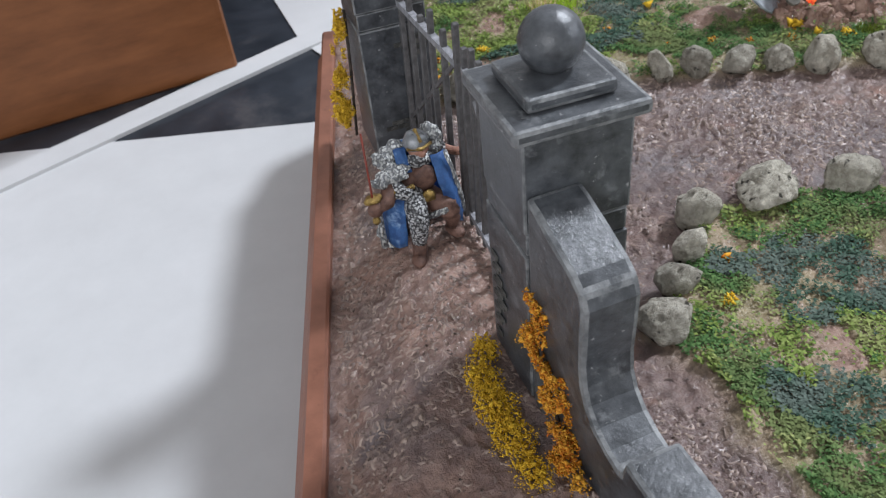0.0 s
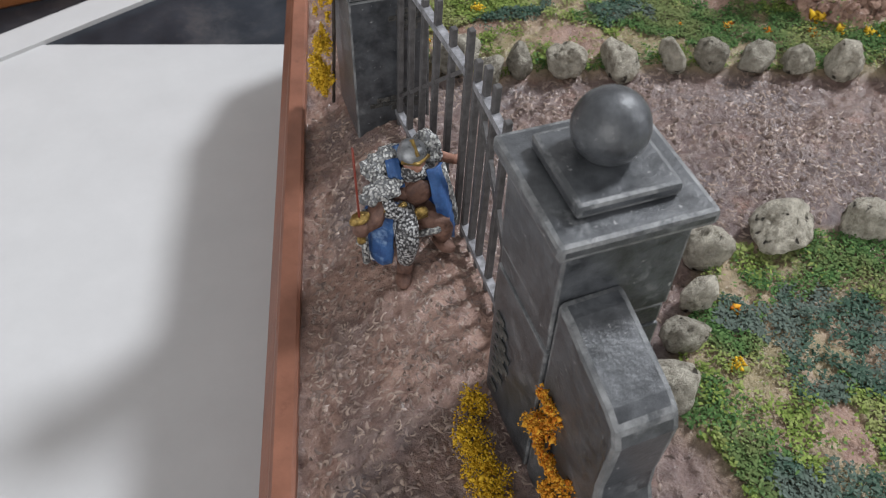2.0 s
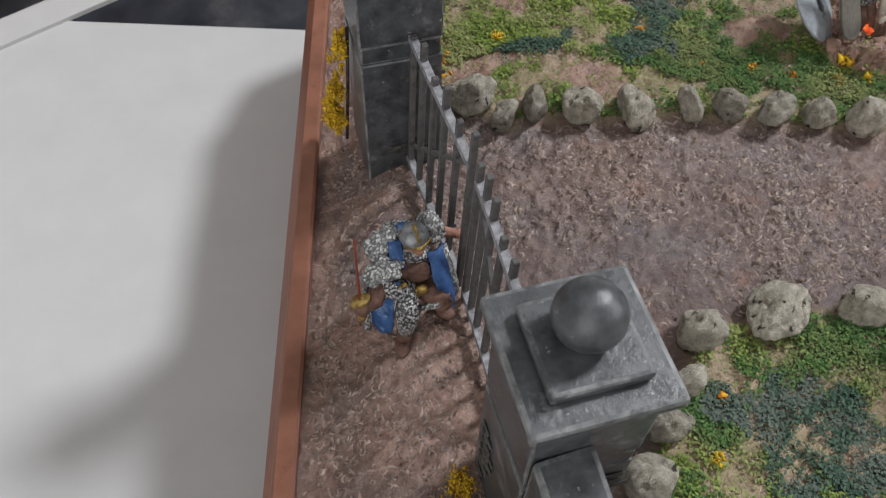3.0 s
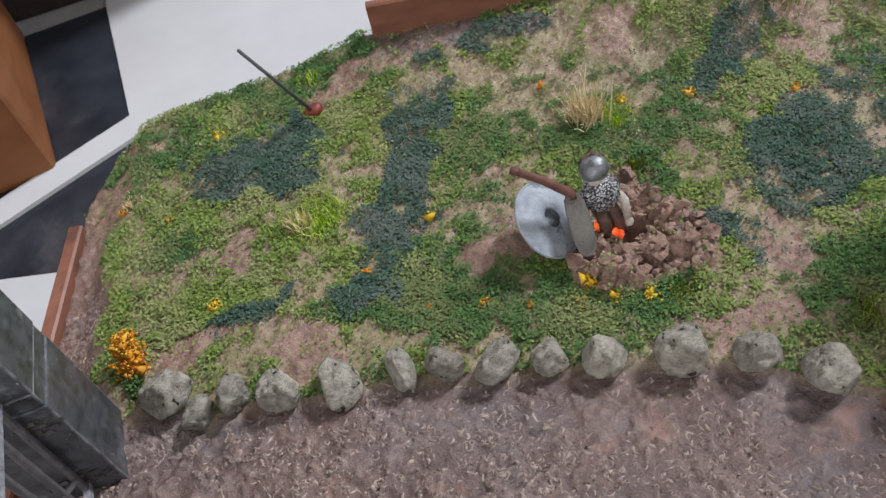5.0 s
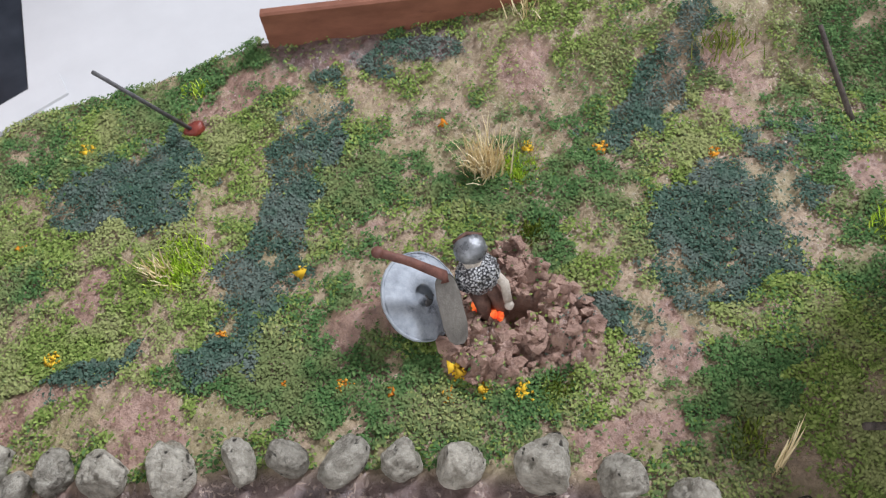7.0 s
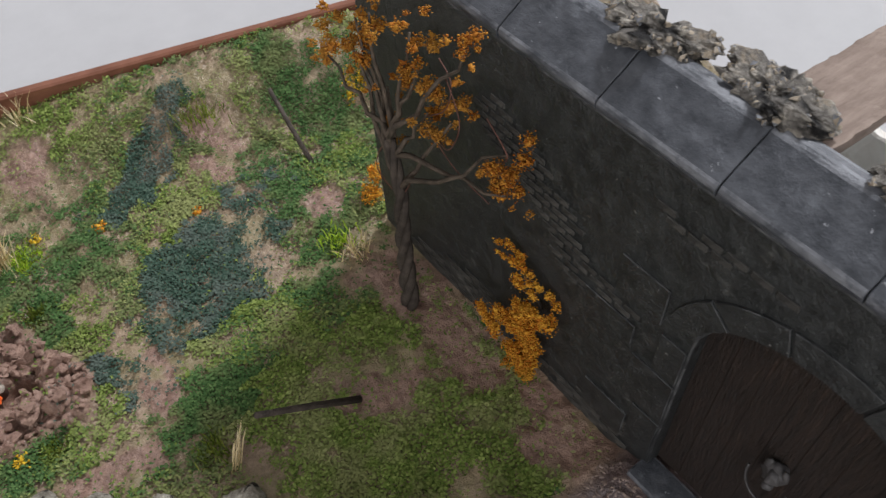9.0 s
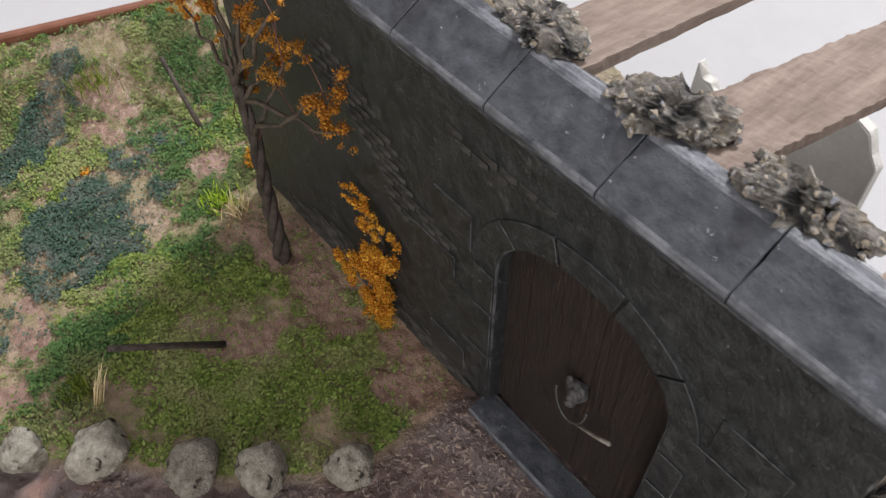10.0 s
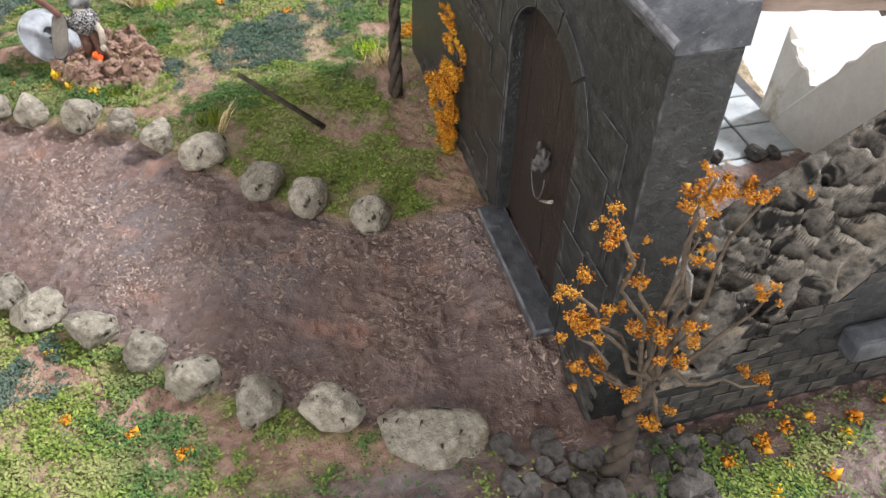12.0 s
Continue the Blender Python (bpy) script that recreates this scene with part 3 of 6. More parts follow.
def soil_material():
    """Soil: purple-brown on the path, pink clay on the mound and bare spots, greyish stain under the turf."""
    m, nd, lk = nodes_of("diorama_soil")
    p = nd["Principled BSDF"]
    tc = nd.new("ShaderNodeTexCoord").outputs["Object"]
    at = nd.new("ShaderNodeAttribute")
    at.attribute_name = "zone"
    sep = nd.new("ShaderNodeSeparateColor")
    lk.new(at.outputs["Color"], sep.inputs[0])
    fine = noise_node(nd, lk, tc, 5.0, 5, 0.7)
    big = noise_node(nd, lk, tc, 0.45, 4, 0.6, 0.5)

    path = ramp_node(nd, lk, fine, [(0.25, (0.08, 0.052, 0.047)), (0.6, (0.138, 0.093, 0.083)), (0.85, (0.215, 0.152, 0.13))])
    path = mix_node(nd, lk, level_node(nd, lk, big, 0.45, 0.7), path, mix_node(nd, lk, 0.55, path, (0.15, 0.14, 0.15)))
    path = mix_node(nd, lk, level_node(nd, lk, noise_node(nd, lk, tc, 0.7, 3), 0.58, 0.72), path, mix_node(nd, lk, 0.5, path, (0.38, 0.2, 0.14)))
    path = mix_node(nd, lk, sep.outputs[2], path, mix_node(nd, lk, 0.3, path, (0.4, 0.31, 0.26)))
    pink = ramp_node(nd, lk, fine, [(0.28, (0.15, 0.08, 0.06)), (0.7, (0.4, 0.26, 0.2))])
    turf = ramp_node(nd, lk, fine, [(0.3, (0.17, 0.118, 0.075)), (0.7, (0.43, 0.32, 0.215))])
    turf = mix_node(nd, lk, level_node(nd, lk, noise_node(nd, lk, tc, 0.8, 4), 0.4, 0.6), turf, mix_node(nd, lk, 0.4, turf, (0.2, 0.2, 0.07)))
    col = mix_node(nd, lk, sep.outputs[0], turf, path)
    col = mix_node(nd, lk, sep.outputs[1], col, pink)
    lk.new(col, p.inputs["Base Color"])
    p.inputs["Roughness"].default_value = 0.3
    p.inputs["Specular IOR Level"].default_value = 0.5
    bp = nd.new("ShaderNodeBump")
    bp.inputs["Strength"].default_value, bp.inputs["Distance"].default_value = 0.8, 0.0007
    lk.new(noise_node(nd, lk, tc, 6.0, 6, 0.7), bp.inputs["Height"])
    lumps = nd.new("ShaderNodeBump")
    lumps.inputs["Strength"].default_value, lumps.inputs["Distance"].default_value = 0.7, 0.0009
    lk.new(noise_node(nd, lk, tc, 4.5, 4, 0.65, 0.3), lumps.inputs["Height"])
    lk.new(bp.outputs["Normal"], lumps.inputs["Normal"])
    lk.new(lumps.outputs["Normal"], p.inputs["Normal"])
    return m


def build_ground():
    step = 0.05
    gx, gy = np.meshgrid(np.arange(-4.8, 29.2, step), np.arange(-15.2, 15.8, step), indexing="ij")
    wob = 0.1 * wave(gx, gy, 0.6, 21, 3)
    keep = inside(gx + wob * (gy > 13.0), gy + wob * (gy > 13.0) * (gx < 9.3), EDGE)
    z = height(gx, gy)
    ids = -np.ones(gx.shape, int)
    full = keep[:-1, :-1] & keep[1:, :-1] & keep[1:, 1:] & keep[:-1, 1:]
    used = np.zeros(gx.shape, bool)
    for di in (0, 1):
        for dj in (0, 1):
            used[di : gx.shape[0] - 1 + di, dj : gx.shape[1] - 1 + dj] |= full
    ids[used] = np.arange(used.sum())
    i, j = np.nonzero(full)
    quads = np.stack([ids[i, j], ids[i + 1, j], ids[i + 1, j + 1], ids[i, j + 1]], -1)
    verts = np.stack([gx[used], gy[used], z[used]], -1)
    # the cut edge goes down to the board
    edges = {}
    for a, b in np.concatenate([quads[:, [k, (k + 1) % 4]] for k in range(4)]):
        edges[(int(a), int(b))] = 1
    rimline = [e for e in edges if (e[1], e[0]) not in edges]
    low = {}
    extra, skirt = [], []
    for a, b in rimline:
        for v in (a, b):
            if v not in low:
                low[v] = len(verts) + len(extra)
                extra.append((verts[v][0], verts[v][1], -1.05))
        skirt.append((b, a, low[a], low[b]))
    ob = soup("ground", np.concatenate([verts, np.array(extra)]), np.concatenate([quads, np.array(skirt)]), soil_material(), (0, 0, 0), smooth=True)
    co = np.concatenate([verts, np.array(extra)])
    x, y = co[:, 0], co[:, 1]
    p = np.maximum(on_path(x, y), sm(x, 12.5, 14.0) * (1 - sm(y, -6.8, -6.0)))
    along_rim = (x - 9.35) * 0.312 + (y - 14.75) * 0.95
    p = np.maximum(p, sm(along_rim + 0.3 * wave(x, y, 0.7, 27, 3), -1.0, -0.5) * sm(x, 8.8, 9.6) * (1 - sm(x, 12.5, 14.0)))
    bare = np.maximum(np.maximum(patches(x, y, BARE, 31) * (1 - p), mound_at(x, y)), (co[:, 2] < -0.9))
    # pinkish soil before the gate, strengthened to pass for sunlight on the strip
    worn = 0.8 * (1 - sm(x, 1.0, 1.8)) * np.clip(0.5 + 0.8 * wave(x, y, 1.2, 25, 3) + 0.5 * (1 - sm(np.hypot(x - 0.6, y - 2.4), 0.8, 2.2)), 0, 1)
    rust = 0.3 * np.clip(wave(x, y, 1.8, 26, 3), 0, 1) * on_path(x, y)
    edge_pink = (1 - sm(np.abs(x - 0.296 * y + 2.1) + 0.2 * wave(x, y, 0.7, 23, 3), 0.1, 0.4)) * 0.7
    col = np.stack([p, np.clip(np.maximum.reduce([bare * 0.95, edge_pink, worn, rust]), 0, 1), np.clip(ridges(x, y) * 1.6, 0, 1), 0 * p + 1], -1)
    layer = ob.data.color_attributes.new("zone", "FLOAT_COLOR", "POINT")
    layer.data.foreach_set("color", col.astype(np.float32).ravel())
    return tagged(ob, "uneven purple-brown modelled soil with a path and lawns", "ground", kind="structure")


build_ground()


def lawn(count=900000, seed=5):
    """Flock on the lawns, in three greens."""
    rng = np.random.default_rng(seed)
    x, y = rng.uniform(1.4, 27, count * 2), rng.uniform(-11, 15.6, count * 2)
    ok = inside(x, y, EDGE) & ~((x > 19.25) & (x < 27.4) & (y > -6.9) & (y < 5.9))
    ok &= ~((y < np.interp(x, fx, fy) - 0.6) & (y > np.interp(x, nx, ny) + 0.6) & (x < 18))
    x, y = x[ok], y[ok]
    ok = on_path(x, y) < 0.25
    x, y = x[ok], y[ok]
    bare = patches(x, y, BARE, 31)
    dark = patches(x, y, DARK, 41)
    cover = 0.41 + 0.52 * wave(x, y, 1.3, 51, 4) + 0.55 * wave(x, y, 0.3, 52, 3) - 0.85 * bare - 1.5 * mound_at(x, y) + 0.2 * dark + 0.5 * patches(x, y, GREEN, 71) - 0.12 * sm((x - 9.35) * 0.312 + (y - 14.75) * 0.95, -4.0, -1.5) * sm(x, 8.0, 10.0) - 0.4 * (y < -6.2) * (x < 20.4) - 0.12 * (x > 20.4) * (y < -6.9)
    ok = rng.random(len(x)) < np.clip(cover, 0.03, 1)
    x, y, dark = x[ok], y[ok], dark[ok]
    z = height(x, y)
    size = rng.uniform(0.012, 0.033, len(x))
    is_dark = rng.random(len(x)) < np.clip(dark * 1.7 - 0.15, 0, 0.99)
    green = patches(x, y, GREEN, 71)
    mid = (1.3 * green + wave(x, y, 1.8, 61, 3) + rng.normal(0, 0.25, len(x)) > 0.1 - 0.5 * ((x > 19.5) & (y < -6.5)) + 1.2 * ((x > 14.2) & (x < 19.2) & (y > -0.5) & (y < 4.3))) & ~is_dark
    for name, pick, mat, label in (("grass_flock", is_dark, GRASS_DARK, "dark blue-green turf flock on the lawns"), ("grass_flock", mid, GRASS_MID, "leaf-green turf flock on the lawns"),
                                   ("grass_flock", ~is_dark & ~mid, GRASS_LIGHT, "bright yellow-green turf flock on the lawns")):
        pts = np.stack([x[pick], y[pick], z[pick] + 0.4 * size[pick] + rng.uniform(0, 0.085, pick.sum())], -1)
        v, f = flakes(pts, size[pick], seed + len(pts))
        tagged(soup(name, v, f, mat, (pts[:, 0].mean(), pts[:, 1].mean(), 0)), label, "grass", kind="stuff")


lawn()


def crust(count, seed=15):
    """Short crooked strands of raised soil, brushed pale, on the path and the strip before the gate."""
    rng = np.random.default_rng(seed)
    x, y = rng.uniform(-4.2, 19.2, count), rng.uniform(-7.5, 12.5, count)
    ok = inside(x, y, EDGE) & (on_path(x, y) > 0.6) & (x + 2.2 - 0.296 * y > 0)
    ok &= rng.random(count) < np.clip(0.5 + 0.9 * wave(x, y, 1.2, 19, 3), 0.05, 1)
    x, y = x[ok], y[ok]
    n = len(x)
    way, turn = rng.uniform(0, 2 * math.pi, n), rng.normal(0, 0.95, n)
    step = rng.uniform(0.018, 0.05, n)
    wide, tall = rng.uniform(0.016, 0.04, n), rng.uniform(0.01, 0.034, n)
    rings = []
    px, py = x.copy(), y.copy()
    for k in range(5):
        a = way + turn * k
        s = (0.15, 0.85, 1.0, 0.8, 0.1)[k]
        z = height(px, py)
        sx, sy = -np.sin(a) * wide * s, np.cos(a) * wide * s
        rings.append(np.stack([np.stack([px + sx, py + sy, z - 0.015], -1), np.stack([px, py, z + tall * s], -1), np.stack([px - sx, py - sy, z - 0.015], -1)], 1))
        px, py = px + np.cos(a) * step, py + np.sin(a) * step
    v = np.concatenate(rings, 1).reshape(-1, 3)
    quads = []
    for k in range(4):
        for s in (0, 1):
            quads.append((3 * k + s, 3 * k + s + 1, 3 * k + 4 + s, 3 * k + 3 + s))
    f = (np.array(quads)[None] + 15 * np.arange(n)[:, None, None]).reshape(-1, 4)
    return tagged(soup("soil_crust", v, f, CRUST, (8, 1, 0), smooth=True), "pale brushed crumbs of trodden purple-brown soil", "soil", kind="stuff")


def mound_clods(count=300, seed=27):
    """Crumbled chunks of clay heaped on the mound."""
    pick = random.Random(seed)
    chunks = []
    while len(chunks) < count:
        x, y = HOLE[0] + pick.uniform(-1.5, 1.5), HOLE[1] + pick.uniform(-1.45, 1.45)
        if mound_at(np.array(x), np.array(y)) < 0.6 or math.hypot((x - 11.75) / 0.42, (y - 6.85) / 0.28) < 1 or math.hypot(x - 11.3, y - 7.2) < 0.34:
            continue
        r = pick.uniform(0.03, 0.12) * (1.4 if pick.random() < 0.2 else 1.0)
        bm = bmesh.new()
        bmesh.ops.create_icosphere(bm, subdivisions=1, radius=r)
        for v in bm.verts:
            v.co = Vector((v.co.x * 1.25, v.co.y, v.co.z * 0.6)) + Vector((pick.uniform(-1, 1), pick.uniform(-1, 1), pick.uniform(-1, 1))) * r * 0.3
        bmesh.ops.transform(bm, matrix=pose(x, y, float(height(x, y)) + 0.1 * r, pick.uniform(0, 360), pick.uniform(-30, 30), pick.uniform(0, 360)), verts=bm.verts)
        chunks.append(bm)
    joined = merge(*chunks)
    return single("soil_clods", joined, PINK, (HOLE[0], HOLE[1], 0.1), "crumbled pink-brown clay heaped round the dug hole", "soil", kind="stuff")


mound_clods()
CRUST = flock("brushed_soil_strands", [(0.15, 0.108, 0.092), (0.21, 0.155, 0.132), (0.28, 0.21, 0.175), (0.37, 0.285, 0.235)], 0.33, spec=0.45)
crust(80000)


# ---- stones along the path ----
def pebble(at, size, turn=0, seed=0, detail=4, material=None, name="border_stone", label="pale pitted pumice stone bordering the path", group="stones along the path", sink=0.3):
    bm = bmesh.new()
    bmesh.ops.create_icosphere(bm, subdivisions=detail, radius=1)
    rnd = random.Random(seed)
    sharp = 0.55 if material else 0.64
    off = Vector((rnd.uniform(-50, 50), rnd.uniform(-50, 50), rnd.uniform(-50, 50)))
    holes = [(Vector((rnd.gauss(0, 1), rnd.gauss(0, 1), rnd.gauss(0.6, 0.8))).normalized(), rnd.uniform(0.1, 0.24)) for _ in range(rnd.randint(5, 10))]
    cuts = [(Vector((rnd.gauss(0, 1), rnd.gauss(0, 1), rnd.gauss(0.2, 1))).normalized(), rnd.uniform(sharp, 0.95)) for _ in range(9)]
    for v in bm.verts:
        d = v.co.normalized()
        r = 1.08 + 0.22 * noise.noise(d * 1.1 + off)
        for face_way, reach in cuts:
            lean_ = d.dot(face_way)
            if lean_ > 0.2:
                r = min(r, reach / lean_ + 0.04)
        r -= 0.13 * max(0.0, noise.noise(d * 4 + off)) + 0.09 * max(0.0, noise.noise(d * 8.5 + off)) + 0.025 * noise.noise(d * 15 + off)
        for h, w in holes:
            gap = (d - h).length
            if gap < w:
                r -= min(0.26, 1.3 * w) * (1 - (gap / w) ** 2)
        v.co = d * r
    m = pose(at[0], at[1], at[2] + size[2] * (1 - sink), rnd.uniform(-12, 12), rnd.uniform(-12, 12), turn) @ Matrix.Diagonal((*size, 1))
    bmesh.ops.transform(bm, matrix=m, verts=bm.verts)
    return single(name, bm, material or PEBBLE, at, label, "stone", group, smooth=material is None)


FAR_SIZES = [(0.52, 0.4, 20), (0.24, 0.33, -40), (0.27, 0.37, -15), (0.38, 0.33, -30), (0.36, 0.46, -25), (0.22, 0.38, -10), (0.3, 0.34, 30), (0.27, 0.46, -55), (0.3, 0.36, -10), (0.38, 0.38, 0), (0.45, 0.47, -10), (0.34, 0.34, 0), (0.36, 0.48, 20), (0.54, 0.47, 20), (0.5, 0.42, 10), (0.43, 0.5, -20), (0.42, 0.44, 0)]
for n, ((x, y), (a, b, turn)) in enumerate(zip(FAR_ROW, FAR_SIZES)):
    pebble((x, y, float(height(x, y)) - 0.03), (a, b, 0.3 + 0.25 * min(a, b)), turn, 100 + n)
NEAR_SIZES = [(0.4, 0.34, 10), (0.36, 0.25, -5), (0.34, 0.22, 0), (0.4, 0.36, 20), (0.66, 0.46, 10), (0.48, 0.34, -15), (0.42, 0.36, -30), (0.4, 0.38, 0), (0.4, 0.46, 20), (0.47, 0.44, -10), (0.5, 0.37, -20), (0.36, 0.41, 10), (0.44, 0.46, 30), (0.42, 0.46, 0), (0.54, 0.42, -10)]
for n, ((x, y), (a, b, turn)) in enumerate(zip(NEAR_ROW, NEAR_SIZES)):
    pebble((x, y, float(height(x, y)) - 0.03), (a, b, 0.28 + 0.25 * min(a, b)), turn, 200 + n)
pebble((16.72, -6.08, -0.1), (0.95, 0.55, 0.24), -20, 300, label="broad flat grey-brown slab beside the path")

# ---- gate pillars ----
LEAN = (0.0, 0.0)


def gate_pillar(at, turn, label):
    ob = thing("gate_pillar", (at[0], at[1], -0.1), label, "pillar", "gate pillars")

    def block(name, half, z0, z1, b, tag="", top=None):
        bm = box(-half, half, -half, half, z0, z1, b, 2, edge_material=1)
        if top:
            for v in bm.verts:
                if v.co.z > (z0 + z1) / 2 + 0.02:
                    v.co.x *= top
                    v.co.y *= top
        rough(bm, 0.012, 0.4, z0)
        spin = pose(at[0], at[1], 0, 0, 0, turn)
        bmesh.ops.transform(bm, matrix=spin, verts=bm.verts)
        for v in bm.verts:
            v.co.x += LEAN[0] * v.co.z
            v.co.y += LEAN[1] * v.co.z
        return part(name, bm, [STONE, STONE_EDGE], ob, tag)

    low = -0.35 if at[1] > 4 else -0.15
    block("stone_block", 0.67, low, 2.42, 0.03)
    block("stone_band", 0.65, 2.43, 2.76, 0.03)
    block("stone_block", 0.67, 2.77, 4.05, 0.03)
    block("cap", 0.81, 4.06, 4.25, 0.06)
    block("cap_step", 0.53, 4.26, 4.42, 0.05)
    bm = bmesh.new()
    bmesh.ops.create_uvsphere(bm, u_segments=40, v_segments=24, radius=0.37, matrix=Matrix.Translation((at[0] + 0.02, at[1] + 0.06, 4.74)))
    part("ball_finial", bm, STONE, ob, "smooth dark grey stone ball", smooth=True)
    return ob


pillar_near = gate_pillar((1.26, 0.12), -3, "dark grey stone gate pillar with ball finial and scrolled wing")
pillar_far = gate_pillar((1.35, 7.16), -3, "dark grey stone gate pillar with ball finial beside the fence")


def wing():
    """The scrolled buttress on the near side of the first pillar."""
    line = [(-0.54, -0.2), (-0.54, 3.34), (-0.75, 3.3), (-1.2, 3.14), (-1.6, 3.0), (-1.78, 2.88), (-1.86, 2.68), (-1.84, 2.2), (-1.82, 1.8), (-1.86, 1.5), (-1.96, 1.28), (-2.15, 1.1), (-2.4, 1.0), (-2.66, 0.98), (-2.7, 1.0), (-2.76, 1.26), (-3.58, 1.24), (-3.64, 1.16), (-3.64, -0.2)]
    bm = extrude(line, "x", 0.56, 1.26, 0.07, 2, 1)
    rough(bm, 0.015, 0.5, 3)
    for v in bm.verts:
        v.co.x += LEAN[0] * v.co.z * 0.5
    part("scroll_wing", bm, [STONE, STONE_EDGE], pillar_near, "worn grey stone wing curving down")


wing()


# ---- gate ----
def gate():
    ob = thing("iron_gate", (1.4, 3.7, 0), "dark iron double gate of square bars with drybrushed rails", "gate")
    lean = (0.03, 0.0)

    def spot(t, z):
        return Vector((1.4 - 0.24 * max(0.0, t - 0.6) / 0.4 + lean[0] * z, 6.86 - 6.0 * t + lean[1] * z, z))

    bars = [(6.85, 3.12), (6.4, 2.95), (5.9, 3.2), (5.36, 3.02), (4.86, 3.3), (4.3, 3.18), (3.74, 3.5), (3.45, 3.22), (3.13, 3.34), (2.78, 3.3), (2.32, 3.1), (1.88, 3.22), (1.44, 3.08), (1.0, 3.12)]
    for y, tall in bars:
        p = spot((6.86 - y) / 6.0, 0)
        bm = box(p.x - 0.05, p.x + 0.05, p.y - 0.05, p.y + 0.05, -0.12, tall, 0.014, 1, edge_material=0, lean=lean)
        part("bar", bm, [IRON, IRON_TOP], ob)
    for a, b in ((0.01, 0.52), (0.568, 0.99)):
        for z in (0.12, 2.84):
            part("rail", tube([spot(a, z), spot((a + b) / 2, z), spot(b, z)], 0.085, 4), IRON_TOP, ob, "grey drybrushed iron rail")
    part("brace", tube([spot(0.02, 0.2), spot(0.5, 2.78)], 0.045, 4), IRON, ob)
    part("brace", tube([spot(0.98, 0.2), spot(0.8, 1.37), spot(0.58, 2.78)], 0.045, 4), IRON, ob)
    return ob


gate()

# ---- crypt ----
crypt = thing("crypt", (20.0, -0.5, -0.1), "ruined charcoal stone crypt with an arched door", "building")
WALL_X0, WALL_X1, Y_NEAR, Y_FAR = 19.4, 20.28, -6.35, 5.8
DOOR_Y, SPRING, APEX = (-4.42, -1.42), 4.1, 5.38


def arch(y0, y1, foot, spring, apex, n=14):
    mid, half = (y0 + y1) / 2, (y1 - y0) / 2
    pts = [(y0, foot)]
    for i in range(n + 1):
        a = math.pi * (1 - i / n)
        pts.append((mid + half * math.cos(a), spring + (apex - spring) * math.sin(a) ** 0.95))
    return pts + [(y1, foot)]


outline = [(Y_NEAR, -0.2)] + arch(DOOR_Y[0], DOOR_Y[1], -0.2, SPRING, APEX) + [(Y_FAR, -0.2), (Y_FAR, 6.74), (Y_NEAR, 6.74)]
front_wall = part("front_wall", extrude(outline, "x", WALL_X0, WALL_X1, 0.03, 2, 1), [WALL, WALL_EDGE], crypt)
part("door", extrude(arch(DOOR_Y[0] - 0.1, DOOR_Y[1] + 0.1, -0.2, SPRING, APEX + 0.07), "x", 19.72, 19.95), DOOR, crypt, "dark brown wooden arched door with an iron knocker")
part("doorstep", rough(box(19.04, 19.6, -4.75, -1.3, -0.15, 0.42, 0.04, edge_material=1), 0.02, 0.3), [COPING, COPING_EDGE], crypt, "worn grey stone doorstep")
joints = [Y_NEAR - 0.02, -4.44, -2.76, -1.03, 0.7, 2.4, 4.1, Y_FAR + 0.1]
for n, (a, b) in enumerate(zip(joints, joints[1:])):
    bm = extrude([(19.4, 6.74), (19.37, 6.87), (20.1, 7.3), (20.32, 7.28), (20.32, 6.74)], "y", a + 0.006, b - 0.006)
    long_edges = [e for e in bm.edges if abs(e.verts[0].co.y - e.verts[1].co.y) > 0.5 and min(v.co.z for v in e.verts) > 6.8]
    bevel(bm, 0.07, 3, long_edges, 1)
    end_edges = [e for e in bm.edges if abs(e.verts[0].co.y - e.verts[1].co.y) < 0.01 and min(v.co.z for v in e.verts) > 6.8]
    bmesh.ops.bevel(bm, geom=end_edges, offset=0.012, segments=1, affect="EDGES")
    bmesh.ops.subdivide_edges(bm, edges=[e for e in bm.edges if e.calc_length() > 0.6], cuts=9, use_grid_fill=True)
    rough(bm, 0.014, 0.35, n)
    part("coping_stone", bm, [COPING, COPING_EDGE], crypt, "smooth blue-grey sloping coping stone")
FLOOR_TILE = surface("pale_blue_grey_floor", (0.3, 0.34, 0.36), (0.48, 0.52, 0.54), 1.5, (0.2, 0.2, 0.19), 0.6, 0.3, rough_=0.6, bump=0.2)
crypt_floor = part("crypt_floor", box(20.3, 27.3, -5.5, 5.2, -0.1, 0.1), [STONE], crypt)
tile_mesh = None
for i in range(6):
    for j in range(9):
        if tile_mesh is None:
            ob = part("floor_tile", box(20.4, 21.45, -5.4, -4.3, 0.1, 0.17, 0.02, 1), FLOOR_TILE, crypt_floor)
            tile_mesh = ob.data
        else:
            ob = new("floor_tile", tile_mesh)
            ob.parent = crypt_floor
            ob.location = (1.1 * i * CM, 1.15 * j * CM, 0)


